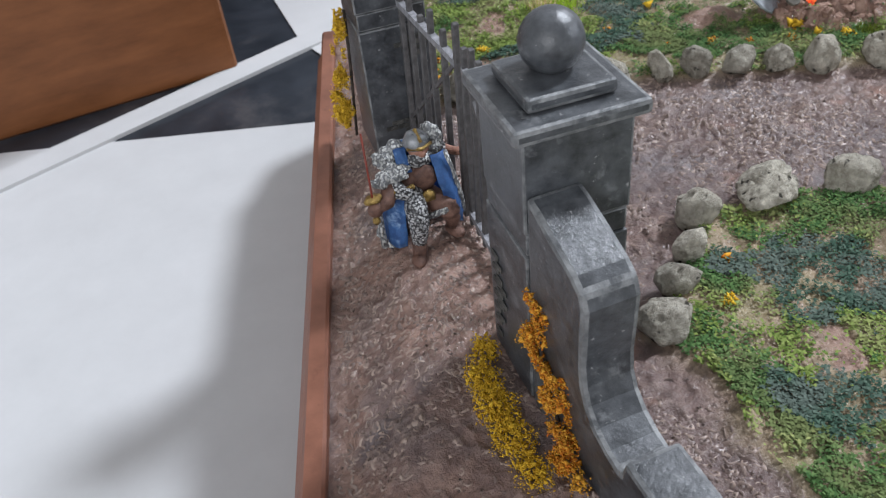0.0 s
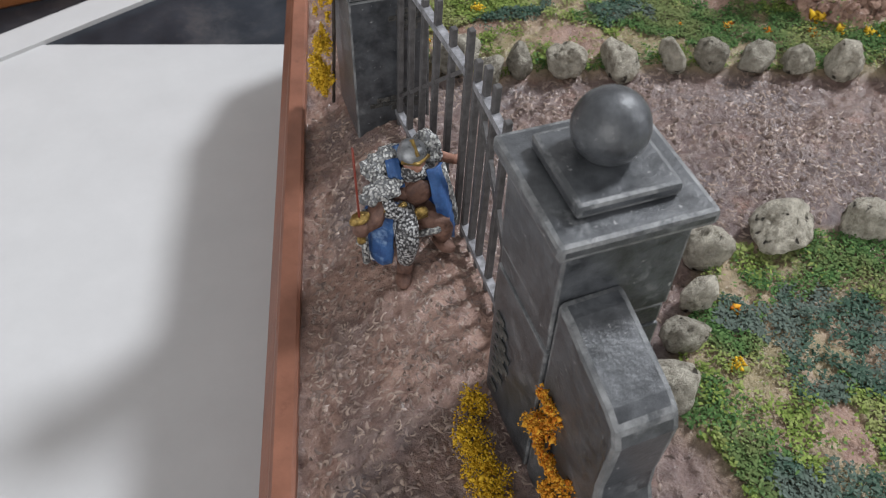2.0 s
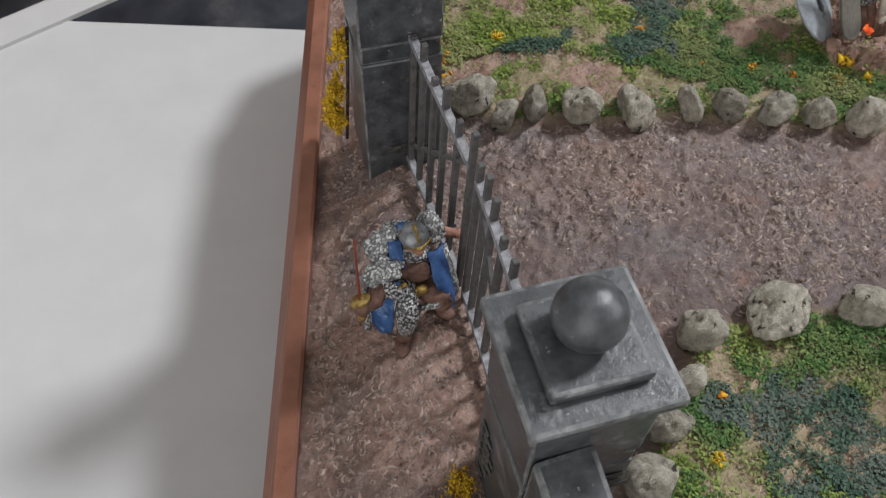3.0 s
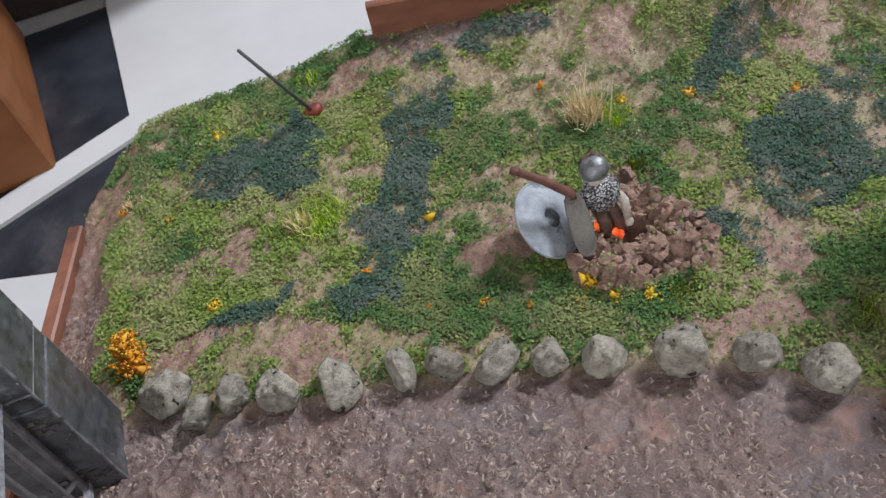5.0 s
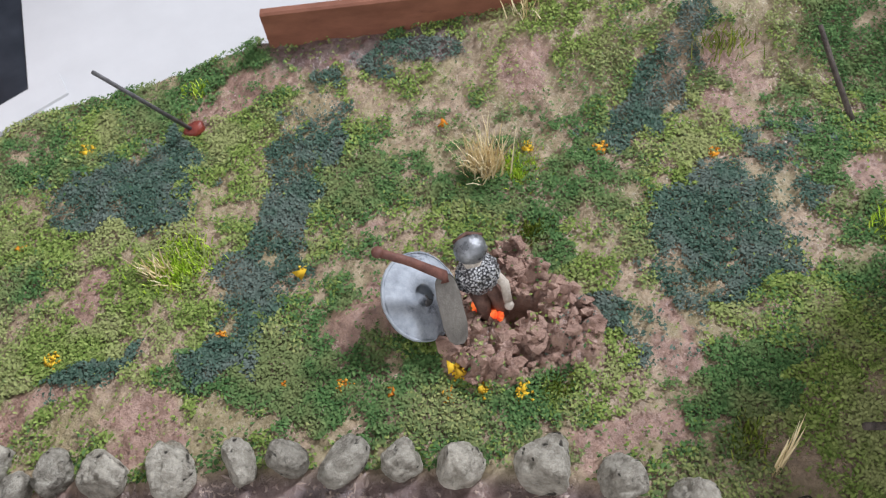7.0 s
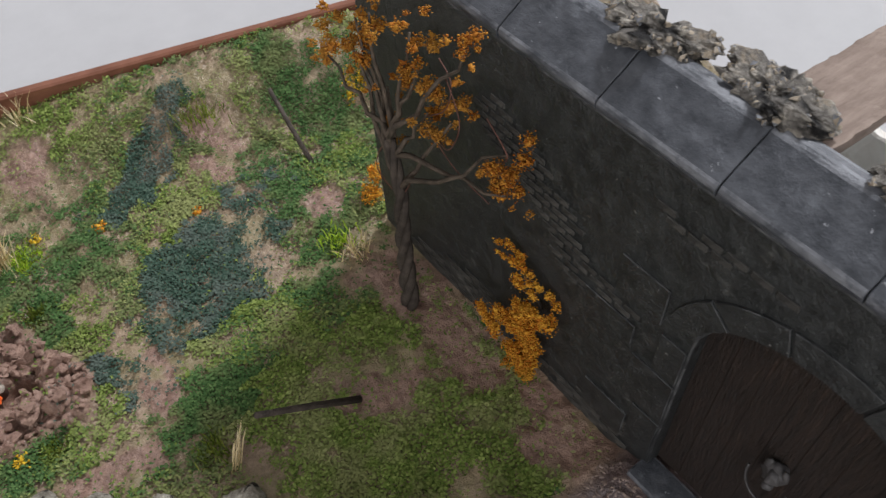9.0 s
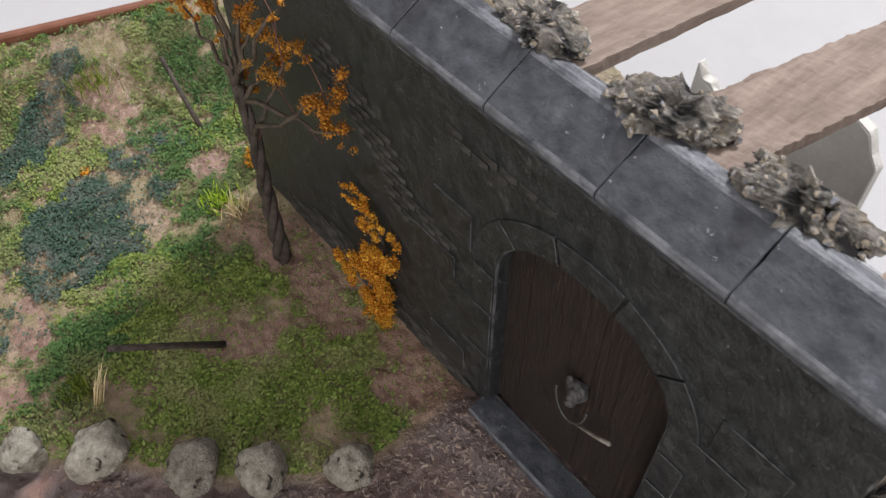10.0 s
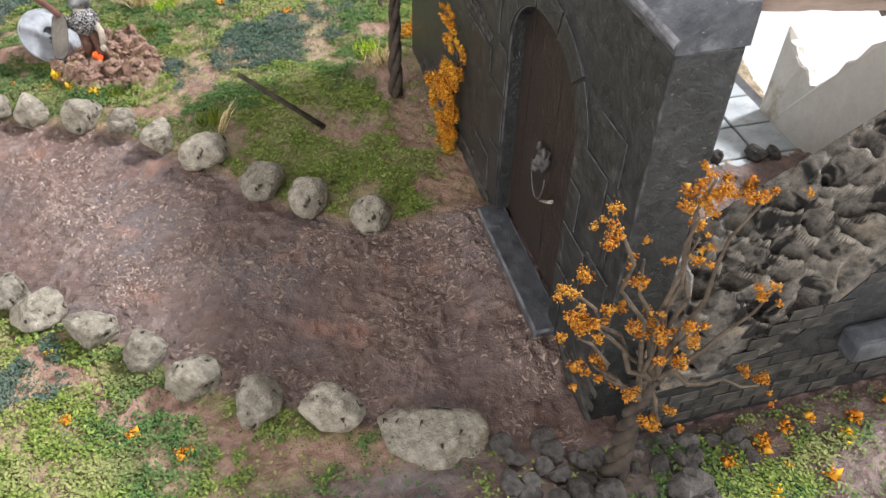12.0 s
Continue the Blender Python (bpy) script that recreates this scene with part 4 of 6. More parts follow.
def ruin_wall():
    """The broken side wall: brick face outside, rough broken stone on top."""
    bm = bmesh.new()
    n, k = 220, 50
    grid = []
    for i in range(n + 1):
        x = 19.95 + 6.6 * i / n
        zf = np.interp(x, [19.9, 21, 22.3, 23.5, 25, 26.6], [0.9, 1.0, 1.45, 3.0, 4.4, 5.4])
        zb = np.interp(x, [19.9, 21, 22.5, 25, 26.6], [2.6, 3.3, 4.3, 5.9, 6.6])
        row = []
        for j in range(k + 1):
            t = j / k
            p = Vector((x, -6.77 + 1.15 * t, zf + (zb - zf) * t))
            q = p + 0.25 * Vector((noise.noise(p * 1.5), noise.noise(p * 1.5 + Vector((9, 0, 0))), 0))
            cell = min(noise.voronoi(q * 2.0)[0][0], 0.58)
            small = min(noise.voronoi(q * 4.1)[0][0], 0.55)
            lift = 1.5 * cell + 0.4 * small - 0.75 + 0.25 * noise.noise(p * 0.9) + 0.06 * noise.noise(p * 9)
            edge_ = min(1.0, 6 * t, 6 * (1 - t))
            p += Vector((0, -0.35, 0.8)) * lift * edge_
            row.append(bm.verts.new(p))
        grid.append(row)
    for i in range(n):
        for j in range(k):
            bm.faces.new((grid[i][j], grid[i + 1][j], grid[i + 1][j + 1], grid[i][j + 1]))
    part("broken_stone_top", bm, RUBBLE, crypt, "rough broken grey stone with deep pits", smooth=True)
    line = [(19.95, -0.15)] + [(26.55, -0.15)] + [(x, float(np.interp(x, [19.9, 21, 22.3, 23.5, 25, 26.6], [0.9, 1.0, 1.45, 3.0, 4.4, 5.4])) - 0.05) for x in np.linspace(26.55, 19.95, 24)]
    part("side_wall", extrude(line, "y", -6.78, -5.65), [WALL], crypt)


ruin_wall()


def plank(a, b, width, thick, seed):
    a, b = Vector(a), Vector(b)
    ob = thing("roof_plank", tuple((a + b) / 2 - Vector((0, 0, thick / 2))), "broken grey-brown roof plank resting on the wall", "plank", "roof planks")
    n = 60
    along = (b - a).normalized()
    side = Vector((-along.y, along.x, 0)).normalized()
    bm = bmesh.new()
    rows = []

    def jag(u, v, k):
        return noise.fractal(Vector((u, v, seed * 5.1 + k)), 1.0, 2.0, 4)

    m = 12
    for i in range(n + 1):
        t = i / n
        row = []
        for side_up in (0, 1):
            for j in range(m + 1):
                u = (j if side_up == 0 else m - j) / m * 2 - 1
                w = width / 2 * (1 + 0.06 * jag(t * 7, u, 1) + (0.05 if side_up else 0.0) * jag(t * 40, u, 2))
                end = t ** 12 * (0.28 * jag(u * 2.2, 4.3, 4) - 0.12 * u)
                z = (thick if side_up else 0.0) + 0.016 * jag(t * 30, u * 5, 5 + side_up)
                row.append(bm.verts.new(a + (b - a) * t + along * end + side * (w * u) + Vector((0, 0, z))))
        rows.append(row)
    for r, q in zip(rows, rows[1:]):
        for k in range(len(r)):
            bm.faces.new((r[k], q[k], q[(k + 1) % len(r)], r[(k + 1) % len(r)]))
    bm.faces.new(rows[0])
    bm.faces.new(rows[-1][::-1])
    bmesh.ops.recalc_face_normals(bm, faces=bm.faces)
    part("board", bm, PLANK, ob)
    return ob


plank((20.24, -1.1, 7.06), (26.2, -1.3, 6.5), 0.95, 0.18, 1)
plank((20.24, -3.1, 7.06), (24.2, -3.6, 6.75), 1.0, 0.18, 2)
plank((20.24, -5.7, 7.06), (26.2, -6.1, 6.6), 0.9, 0.22, 3)


def crag(at, size, turn, seed, label="craggy grey broken stonework on the wall top"):
    """A lump of broken masonry with deep pits and sharp crumbs."""
    bm = bmesh.new()
    bmesh.ops.create_icosphere(bm, subdivisions=5, radius=1)
    off = Vector((seed * 3.7, seed * 1.9, seed * 2.3))
    bmesh.ops.transform(bm, matrix=Matrix.Diagonal((*size, 1)), verts=bm.verts)
    def facet(q):
        """Tilted flat chips, one to a cell."""
        middle = noise.voronoi(q)[1][0]
        return noise.noise(middle * 5.7) + noise.noise_vector(middle * 3.1).dot(q - middle)

    for v in bm.verts:
        d = v.co.normalized()
        p = v.co * Vector((1.6, 1.6, 2.4)) + off
        q = p + 0.3 * noise.noise_vector(p * 1.3)
        v.co += d * (0.24 * facet(q * 1.3) + 0.15 * facet(q * 3.0) + 0.06 * facet(q * 6.5) + 0.05 * noise.noise(v.co * 9 + off))
    rnd_ = random.Random(seed)
    spots = [(v.co.copy(), v.normal.copy()) for v in bm.verts if v.co.z > -0.3 * size[2]]
    for _ in range(80):
        p, way = rnd_.choice(spots)
        s_ = rnd_.uniform(0.02, 0.06)
        chunk = bmesh.ops.create_icosphere(bm, subdivisions=1, radius=1)["verts"]
        flat = Matrix.Diagonal((s_ * rnd_.uniform(0.7, 1.6), s_ * rnd_.uniform(0.7, 1.3), s_ * rnd_.uniform(0.4, 0.9), 1))
        bmesh.ops.transform(bm, matrix=Matrix.Translation(p - way * 0.01) @ pose(0, 0, 0, rnd_.uniform(0, 360), rnd_.uniform(0, 360), 0) @ flat, verts=chunk)
        for v in chunk:
            v.co += Vector((rnd_.uniform(-1, 1), rnd_.uniform(-1, 1), rnd_.uniform(-1, 1))) * s_ * 0.3
        for f in {f for v in chunk for f in v.link_faces}:
            f.material_index = rnd_.choice((0, 1, 1, 2))
    bmesh.ops.transform(bm, matrix=pose(at[0], at[1], at[2] + size[2] * 0.55, 0, 0, turn), verts=bm.verts)
    return single("rubble", bm, [RUBBLE, CRUMB_PALE, CRUMB_GREY], at, label, "rubble", "rubble on the wall")


CRUMB_PALE = surface("beige_crumbs", (0.22, 0.18, 0.13), (0.52, 0.45, 0.35), 6.0, rough_=0.9, bump=0.5)
CRUMB_GREY = surface("blue_grey_crumbs", (0.1, 0.105, 0.115), (0.36, 0.37, 0.39), 6.0, rough_=0.85, bump=0.5)
crag((20.35, 0.75, 7.24), (0.28, 0.7, 0.13), 8, 1)
crag((20.5, -0.75, 7.22), (0.36, 0.65, 0.16), -10, 2)
crag((20.5, -2.75, 7.22), (0.36, 0.7, 0.16), 20, 3)
crag((20.45, -4.4, 7.22), (0.3, 0.75, 0.16), 4, 4)
crag((21.0, -5.75, 7.18), (0.75, 0.35, 0.24), -6, 5)
crag((22.3, -5.95, 7.0), (0.7, 0.38, 0.24), -4, 6)
crag((23.6, -1.2, 6.78), (0.45, 0.3, 0.15), 10, 7)


# ---- stonework on the crypt front ----
def plate(y0, y1, z0, z1, proud, name, parent, mats, x=WALL_X0, b=0.01):
    bm = box(x - proud, x + 0.04, y0, y1, z0, z1, b, 1, edge_material=1)
    return part(name, bm, mats, parent)


# dressed blocks round the door and along the foot: (y0, y1, z0, z1)
BLOCKS = [(-1.38, -0.6, 1.86, 3.0), (-1.38, -0.95, 3.05, 3.95), (-1.38, -0.85, 0.5, 1.8), (-0.8, 0.1, 0.5, 1.3), (-0.9, -0.1, 4.05, 4.85), (-0.55, 0.4, 3.05, 3.6), (-5.3, -4.46, 1.9, 2.75), (-4.86, -4.46, 2.8, 3.6),
          (-5.55, -4.46, 3.65, 4.4), (-4.8, -4.46, 0.5, 1.82), (-5.62, -4.85, 1.1, 1.82), (-6.1, -5.35, 1.9, 2.9), (-5.9, -5.6, 3.0, 4.2), (-5.85, -4.95, 4.45, 5.2)]
for y0, y1, z0, z1 in BLOCKS:
    plate(y0, y1, z0, z1 - 0.02, 0.03, "stone_block", front_wall, [WALL, WALL_EDGE], b=0.012)
mid, half = sum(DOOR_Y) / 2, (DOOR_Y[1] - DOOR_Y[0]) / 2
for i in range(5):
    a0, a1 = math.pi * (i + 0.25) / 5.5 + 0.015, math.pi * (i + 1.25) / 5.5 - 0.015
    pts = []
    for k in range(5):
        a = a0 + (a1 - a0) * k / 4
        pts.append((mid + (half + 0.03) * math.cos(a), SPRING + (APEX - SPRING + 0.02) * math.sin(a) ** 0.95))
    for k in range(5):
        a = a1 + (a0 - a1) * k / 4
        pts.append((mid + (half + 0.46) * math.cos(a), SPRING + (APEX - SPRING + 0.46) * math.sin(a) ** 0.95))
    part("arch_stone", extrude(pts, "x", WALL_X0 - 0.04, WALL_X0 + 0.03, 0.008, 1, 1), [WALL, WALL_EDGE], front_wall)
BRICK = surface("exposed_grey_brick", (0.02, 0.02, 0.019), (0.085, 0.081, 0.073), 4.0, (0.12, 0.112, 0.092), 1.4, 0.3, rough_=0.65, bump=0.6, vary=0.3)


def bricks(parent, spots, size, matrix):
    """Small bricks at (u, v) on a face whose matrix is given; they share one mesh."""
    key = size
    if key not in BRICK_MESHES:
        bm = box(-0.012, 0.012, -size[0] / 2, size[0] / 2, -size[1] / 2, size[1] / 2, 0.012, 1)
        bmesh.ops.transform(bm, matrix=Matrix.Scale(CM, 4), verts=bm.verts)
        me = bpy.data.meshes.new("brick")
        bm.to_mesh(me)
        bm.free()
        me.materials.append(BRICK)
        BRICK_MESHES[key] = me
    at = ORIGIN[parent.name]
    for u, v, proud in spots:
        p = matrix @ Vector((-proud, u, v))
        ob = new("brick", BRICK_MESHES[key])
        ob.parent = parent
        ob.matrix_basis = Matrix.Translation((p - at) * CM) @ matrix.to_3x3().to_4x4()


BRICK_MESHES = {}


def field(test, u0, u1, v0, v1, w, h, seed):
    rnd = random.Random(seed)
    spots, row, v = [], 0, v0
    while v < v1:
        u = u0 + (w / 2 if row % 2 else 0)
        while u < u1:
            if test(u, v) and rnd.random() < 0.93:
                spots.append((u, v, rnd.uniform(0.002, 0.016)))
            u += w
        v += h
        row += 1
    return spots


face = Matrix.Translation((WALL_X0, 0, 0))


def diagonal(u, v):
    along = (2.6 - u) * 0.77 + (5.6 - v) * 0.63
    off = (2.6 - u) * 0.63 - (5.6 - v) * 0.77
    return 0 < along < 3.6 and abs(off + 0.15 * math.sin(along * 3)) < 0.42


bricks(front_wall, field(diagonal, -0.6, 3.2, 2.8, 6.0, 0.33, 0.145, 1), (0.29, 0.108), face)
bricks(front_wall, field(lambda u, v: (u + 1.4) ** 2 / 0.9 + (v - 6.05) ** 2 / 0.03 < 1, -2.5, 0, 5.8, 6.3, 0.33, 0.145, 2), (0.29, 0.108), face)
bricks(front_wall, field(lambda u, v: v < 0.75 - 0.25 * math.sin(u * 1.7), -1.0, 4.8, 0.1, 1.1, 0.42, 0.17, 3), (0.4, 0.15), face)
bricks(front_wall, field(lambda u, v: v < 0.8 + 0.3 * math.sin(u * 2.7), -6.3, -5.0, 0.1, 1.3, 0.42, 0.17, 4), (0.4, 0.15), face)
side = Matrix.Translation((0, -6.78, 0)) @ Matrix.Rotation(radians(90), 4, "Z")
side_ob = [o for o in crypt.children if o.name.startswith("side_wall")][0]
bricks(side_ob, field(lambda u, v: -26.4 < u < -20.1 and (v < 1.0 + 0.25 * math.sin(u * 1.9) or (abs(v - 1.35 + (u + 21.2) * 0.55) < 0.3 and u < -21.4 and noise.noise(Vector((u, v, 3))) > -0.2)), -26.3, -20.1, 0.12, 3.0, 0.55, 0.26, 5), (0.52, 0.235), side)
part("ledge", rough(box(23.3, 26.0, -7.25, -6.79, 1.25, 1.7, 0.08), 0.02, 0.4), [COPING], crypt, "projecting grey stone ledge")
for p in (pillar_near, pillar_far):
    x, y = ORIGIN[p.name].x, ORIGIN[p.name].y
    block = [o for o in p.children if o.name.startswith("stone_block")][0]
    turn = Matrix.Translation((x, y, 0)) @ Matrix.Rotation(radians(-3), 4, "Z")
    front = turn @ Matrix.Translation((0.0, -0.675, 0)) @ Matrix.Rotation(radians(90), 4, "Z")
    if p is pillar_near:
        m = turn @ Matrix.Translation((-0.675, 0, 0))
        bricks(block, field(lambda u, v: u > 0.5 - 0.35 * math.sin(v * 1.6), 0.06, 0.54, 0.1, 1.7, 0.24, 0.12, 6), (0.22, 0.1), m)
        bricks(block, field(lambda u, v: u < -0.35 + 0.12 * math.sin(v * 9), -0.62, 0.0, 1.75, 2.2, 0.24, 0.12, 8), (0.22, 0.1), front)
    else:
        bricks(block, field(lambda u, v: (u + 0.1) ** 2 / 0.2 + (v - 0.4) ** 2 / 0.05 < 1, -0.6, 0.6, 0.0, 0.8, 0.26, 0.11, 7), (0.24, 0.095), front)
        bricks(block, field(lambda u, v: (u + 0.35) ** 2 / 0.1 + (v - 2.0) ** 2 / 0.06 < 1, -0.6, 0.3, 1.6, 2.4, 0.26, 0.11, 9), (0.24, 0.095), front)

# ---- door ----
door = [o for o in crypt.children if o.name.startswith("door") and "step" not in o.name][0]
y0, y1 = DOOR_Y
count = 7
for i in range(count):
    a, b = y0 + (y1 - y0) * i / count + 0.002, y0 + (y1 - y0) * (i + 1) / count - 0.002

    def top(y):
        c = max(-1, min(1, (y - mid) / half))
        return SPRING + (APEX - SPRING) * math.sin(math.acos(c)) ** 0.95

    pts = [(a, 0.4), (b, 0.4)] + [(b + (a - b) * k / 5, top(b + (a - b) * k / 5)) for k in range(6)]
    bm = extrude(pts, "x", 19.66 + 0.003 * (i % 3), 19.74, 0.003, 1)
    part("plank", bm, DOOR, door)
KNOCKER_AT = (19.58, -3.0, 2.8)
bm = merge(blob(KNOCKER_AT, (0.12, 0.17, 0.24), (0, 10, 0), 3, 0, 0.06, 0.09), blob((19.5, -3.03, 2.82), (0.1, 0.09, 0.13), (0, 14, 0), 3, 0, 0.04, 0.06), blob((19.44, -3.04, 2.68), (0.09, 0.07, 0.07), (0, 0, 0), 2, 0, 0.03, 0.08),
           blob((19.52, -2.88, 3.02), (0.05, 0.05, 0.11), (12, 0, 0), 2, 0, 0.02, 0.08), blob((19.52, -3.14, 3.02), (0.05, 0.05, 0.11), (-12, 0, 0), 2, 0, 0.02, 0.08))
knocker = part("knocker", bm, IRON, door, "dark iron animal-head knocker", smooth=True)
ring = []
for k in range(17):
    a = math.pi * (1.0 + k / 16)
    ring.append((19.52, -2.98 + 0.3 * math.cos(a), 2.6 + 0.62 * math.sin(a)))
part("handle", tube(ring, 0.02, 6), IRON, door, "thin iron knocker ring", smooth=True)
part("latch", tube([(19.55, -3.15, 2.02), (19.5, -3.53, 2.3), (19.47, -3.78, 2.52)], [0.028, 0.032, 0.036], 8), GREYBONE, door, "pale worn latch bar", smooth=True)


# ---- figures, arms and tools ----

def cloak(at, a0, a1, top, bottom, r0, r1, material):
    bm = bmesh.new()
    rows, n, k = [], 18, 12
    for j in range(k + 1):
        t = j / k
        z = top + (bottom - top) * t
        r = r0 + (r1 - r0) * t ** 0.8
        row = []
        for i in range(n + 1):
            a = radians(a0 + (a1 - a0) * i / n)
            rr = r * (1 + 0.07 * math.sin(a * 9) * t)
            row.append(bm.verts.new((at[0] + rr * math.cos(a), at[1] + 0.9 * rr * math.sin(a), z)))
        rows.append(row)
    for j in range(k):
        for i in range(n):
            bm.faces.new((rows[j][i], rows[j + 1][i], rows[j + 1][i + 1], rows[j][i + 1]))
    bmesh.ops.solidify(bm, geom=list(bm.faces), thickness=0.05)
    for f in bm.faces:
        f.material_index = material
    return bm


def kneeling_figure():
    """A painted metal miniature, crouching at the gate: one mesh."""
    g = float(height(0.3, 3.1))

    def drape(rows, material):
        """A cloth sheet through rows of points, with some thickness."""
        bm = bmesh.new()
        net = [[bm.verts.new(p) for p in r] for r in rows]
        for a, b in zip(net, net[1:]):
            for k in range(len(a) - 1):
                bm.faces.new((a[k], a[k + 1], b[k + 1], b[k]))
        bmesh.ops.subdivide_edges(bm, edges=bm.edges, cuts=3, use_grid_fill=True, smooth=0.6)
        bmesh.ops.solidify(bm, geom=list(bm.faces), thickness=0.05)
        rough(bm, 0.03, 0.2, 2)
        for f in bm.faces:
            f.material_index = material
        return bm

    bms = []
    bms.append(blob((0.45, 3.55, 1.0), (0.33, 0.27, 0.45), (6, 8, 0), 3, 2, 0.03, 0.2))  # body
    bms.append(blob((0.6, 3.36, 1.22), (0.22, 0.14, 0.24), (10, 0, 0), 3, 2, 0.03, 0.12))  # chest
    bms.append(blob((0.5, 3.3, 0.92), (0.32, 0.2, 0.07), (0, 12, 0), 2, 4, 0.03, 0.1))  # belt
    bms.append(blob((0.58, 3.18, 0.98), (0.12, 0.08, 0.1), (0, 0, 0), 2, 4, 0.02, 0.06))  # buckle
    bms.append(tube([(0.34, 3.4, 1.0), (0.3, 3.06, 0.86), (0.28, 2.94, 0.66), (0.27, 2.98, 0.4), (0.26, 3.0, g + 0.3)], [0.2, 0.19, 0.17, 0.14, 0.12], 14, 0))  # mail leg
    bms.append(tube([(0.02, 3.34, 1.36), (0.1, 3.16, 1.22), (0.26, 3.1, 1.14)], [0.13, 0.13, 0.11], 12, 0))  # mail sleeve
    bms.append(tube([(0.86, 3.74, 1.56), (1.0, 3.84, 1.42), (1.1, 3.87, 1.34)], [0.15, 0.13, 0.11], 12, 0))
    bms.append(tube([(0.26, 3.0, g + 0.32), (0.22, 2.98, g + 0.02)], [0.13, 0.12], 10, 2))
    bms.append(blob((0.18, 2.88, g + 0.07), (0.13, 0.22, 0.09), (0, 0, -20), 2, 2, 0.015, 0.1))
    bms.append(tube([(0.6, 3.42, 0.85), (0.86, 3.12, 0.66), (0.95, 3.2, 0.4), (0.98, 3.4, g + 0.12)], [0.2, 0.19, 0.14, 0.1], 10, 2))  # kneeling leg
    bms.append(blob((0.88, 3.08, 0.64), (0.17, 0.15, 0.14), (0, 0, 0), 2, 2, 0.02, 0.1))
    bms.append(tube([(0.5, 3.1, 0.62), (0.78, 3.0, 0.72), (1.0, 3.08, 0.62)], [0.05, 0.06, 0.05], 6, 3))  # fur hem
    bms.append(blob((1.0, 3.3, g + 0.08), (0.14, 0.24, 0.09), (0, 0, 20), 2, 2, 0.015, 0.1))
    bms.append(cloak((0.45, 3.72), 10, 215, 1.5, g + 0.04, 0.34, 0.66, 1))
    for r, z, thick, a0, a1 in ((0.4, 1.46, 0.11, -10, 225), (0.64, g + 0.12, 0.07, 10, 215)):
        arc = [radians(a0 + (a1 - a0) * k / 22) for k in range(23)]
        bms.append(rough(tube([(0.45 + r * math.cos(a), 3.72 + 0.9 * r * math.sin(a), z + 0.03 * math.sin(5 * a)) for a in arc], [thick * (0.8 + 0.25 * math.sin(11 * a)) for a in arc], 10, 3), 0.05, 0.1, z))  # fur trim
    bms.append(drape([[(-0.12, 3.42, 1.3), (0.1, 3.3, 1.28), (0.26, 3.28, 1.2)], [(-0.14, 3.3, 0.8), (0.0, 3.14, 0.75), (0.12, 3.1, 0.72)], [(-0.16, 3.3, g + 0.3), (-0.04, 3.12, g + 0.26), (0.08, 3.08, g + 0.26)]], 1))
    bms.append(drape([[(0.74, 3.44, 1.55), (0.86, 3.42, 1.55), (1.0, 3.55, 1.5)], [(0.78, 3.22, 1.15), (0.9, 3.18, 1.1), (1.06, 3.36, 1.1)], [(0.9, 3.2, 0.7), (1.0, 3.16, 0.62), (1.16, 3.38, 0.6)], [(0.98, 3.24, 0.35), (1.08, 3.2, 0.3), (1.2, 3.42, 0.3)]], 1))
    bms.append(tube([(1.02, 3.52, 1.5), (1.08, 3.34, 1.1), (1.18, 3.36, 0.62), (1.22, 3.42, 0.28)], [0.06, 0.065, 0.065, 0.06], 8, 3))  # fur hem of the cloak
    bms.append(tube([(-0.22, 3.3, 1.2), (-0.28, 3.24, 0.8), (-0.28, 3.22, 0.2)], [0.05, 0.055, 0.06], 8, 3))
    bms.append(blob((0.06, 3.38, 1.42), (0.33, 0.2, 0.11), (0, -8, 10), 4, 3, 0.06, 0.1))  # fur over the shoulders
    bms.append(blob((0.2, 3.8, 1.54), (0.27, 0.2, 0.17), (0, -15, 20), 4, 3, 0.05, 0.12))
    bms.append(drape([[(0.24, 3.7, 1.66), (0.34, 3.66, 1.7), (0.42, 3.66, 1.68)], [(0.22, 3.56, 1.52), (0.32, 3.52, 1.54), (0.4, 3.52, 1.52)], [(0.24, 3.46, 1.36), (0.32, 3.42, 1.36), (0.4, 3.42, 1.36)]], 1))
    bms.append(blob((0.02, 3.72, 1.52), (0.12, 0.2, 0.14), (0, -15, 20), 4, 3, 0.06, 0.1))
    bms.append(blob((0.9, 3.8, 1.62), (0.18, 0.24, 0.26), (0, 10, 20), 4, 3, 0.06, 0.1))
    bms.append(blob((0.55, 3.9, 1.5), (0.36, 0.16, 0.16), (0, 0, 0), 4, 1, 0.04, 0.2))
    bms.append(tube([(-0.1, 3.16, 1.28), (0.14, 3.1, 1.26), (0.34, 3.18, 1.24)], 0.045, 6, 4))
    bms.append(blob((0.62, 3.58, 1.66), (0.18, 0.18, 0.17), (0, 0, 0), 3, 7, 0.01, 0.1))  # head
    bms.append(blob((0.62, 3.42, 1.63), (0.07, 0.06, 0.07), (0, 0, 0), 2, 7, 0.01, 0.05))
    bms.append(blob((0.61, 3.62, 1.76), (0.215, 0.22, 0.19), (12, 6, 0), 3, 6, 0.012, 0.1))  # helmet
    bms.append(blob((0.6, 3.5, 1.5), (0.21, 0.16, 0.15), (0, 0, 0), 3, 0, 0.03, 0.06))
    bms.append(tube([(0.42, 3.52, 1.72), (0.62, 3.38, 1.74), (0.82, 3.52, 1.72)], 0.035, 6, 4))
    bms.append(tube([(0.62, 3.82, 1.8), (0.62, 3.62, 1.97), (0.63, 3.42, 1.84)], 0.03, 6, 4))
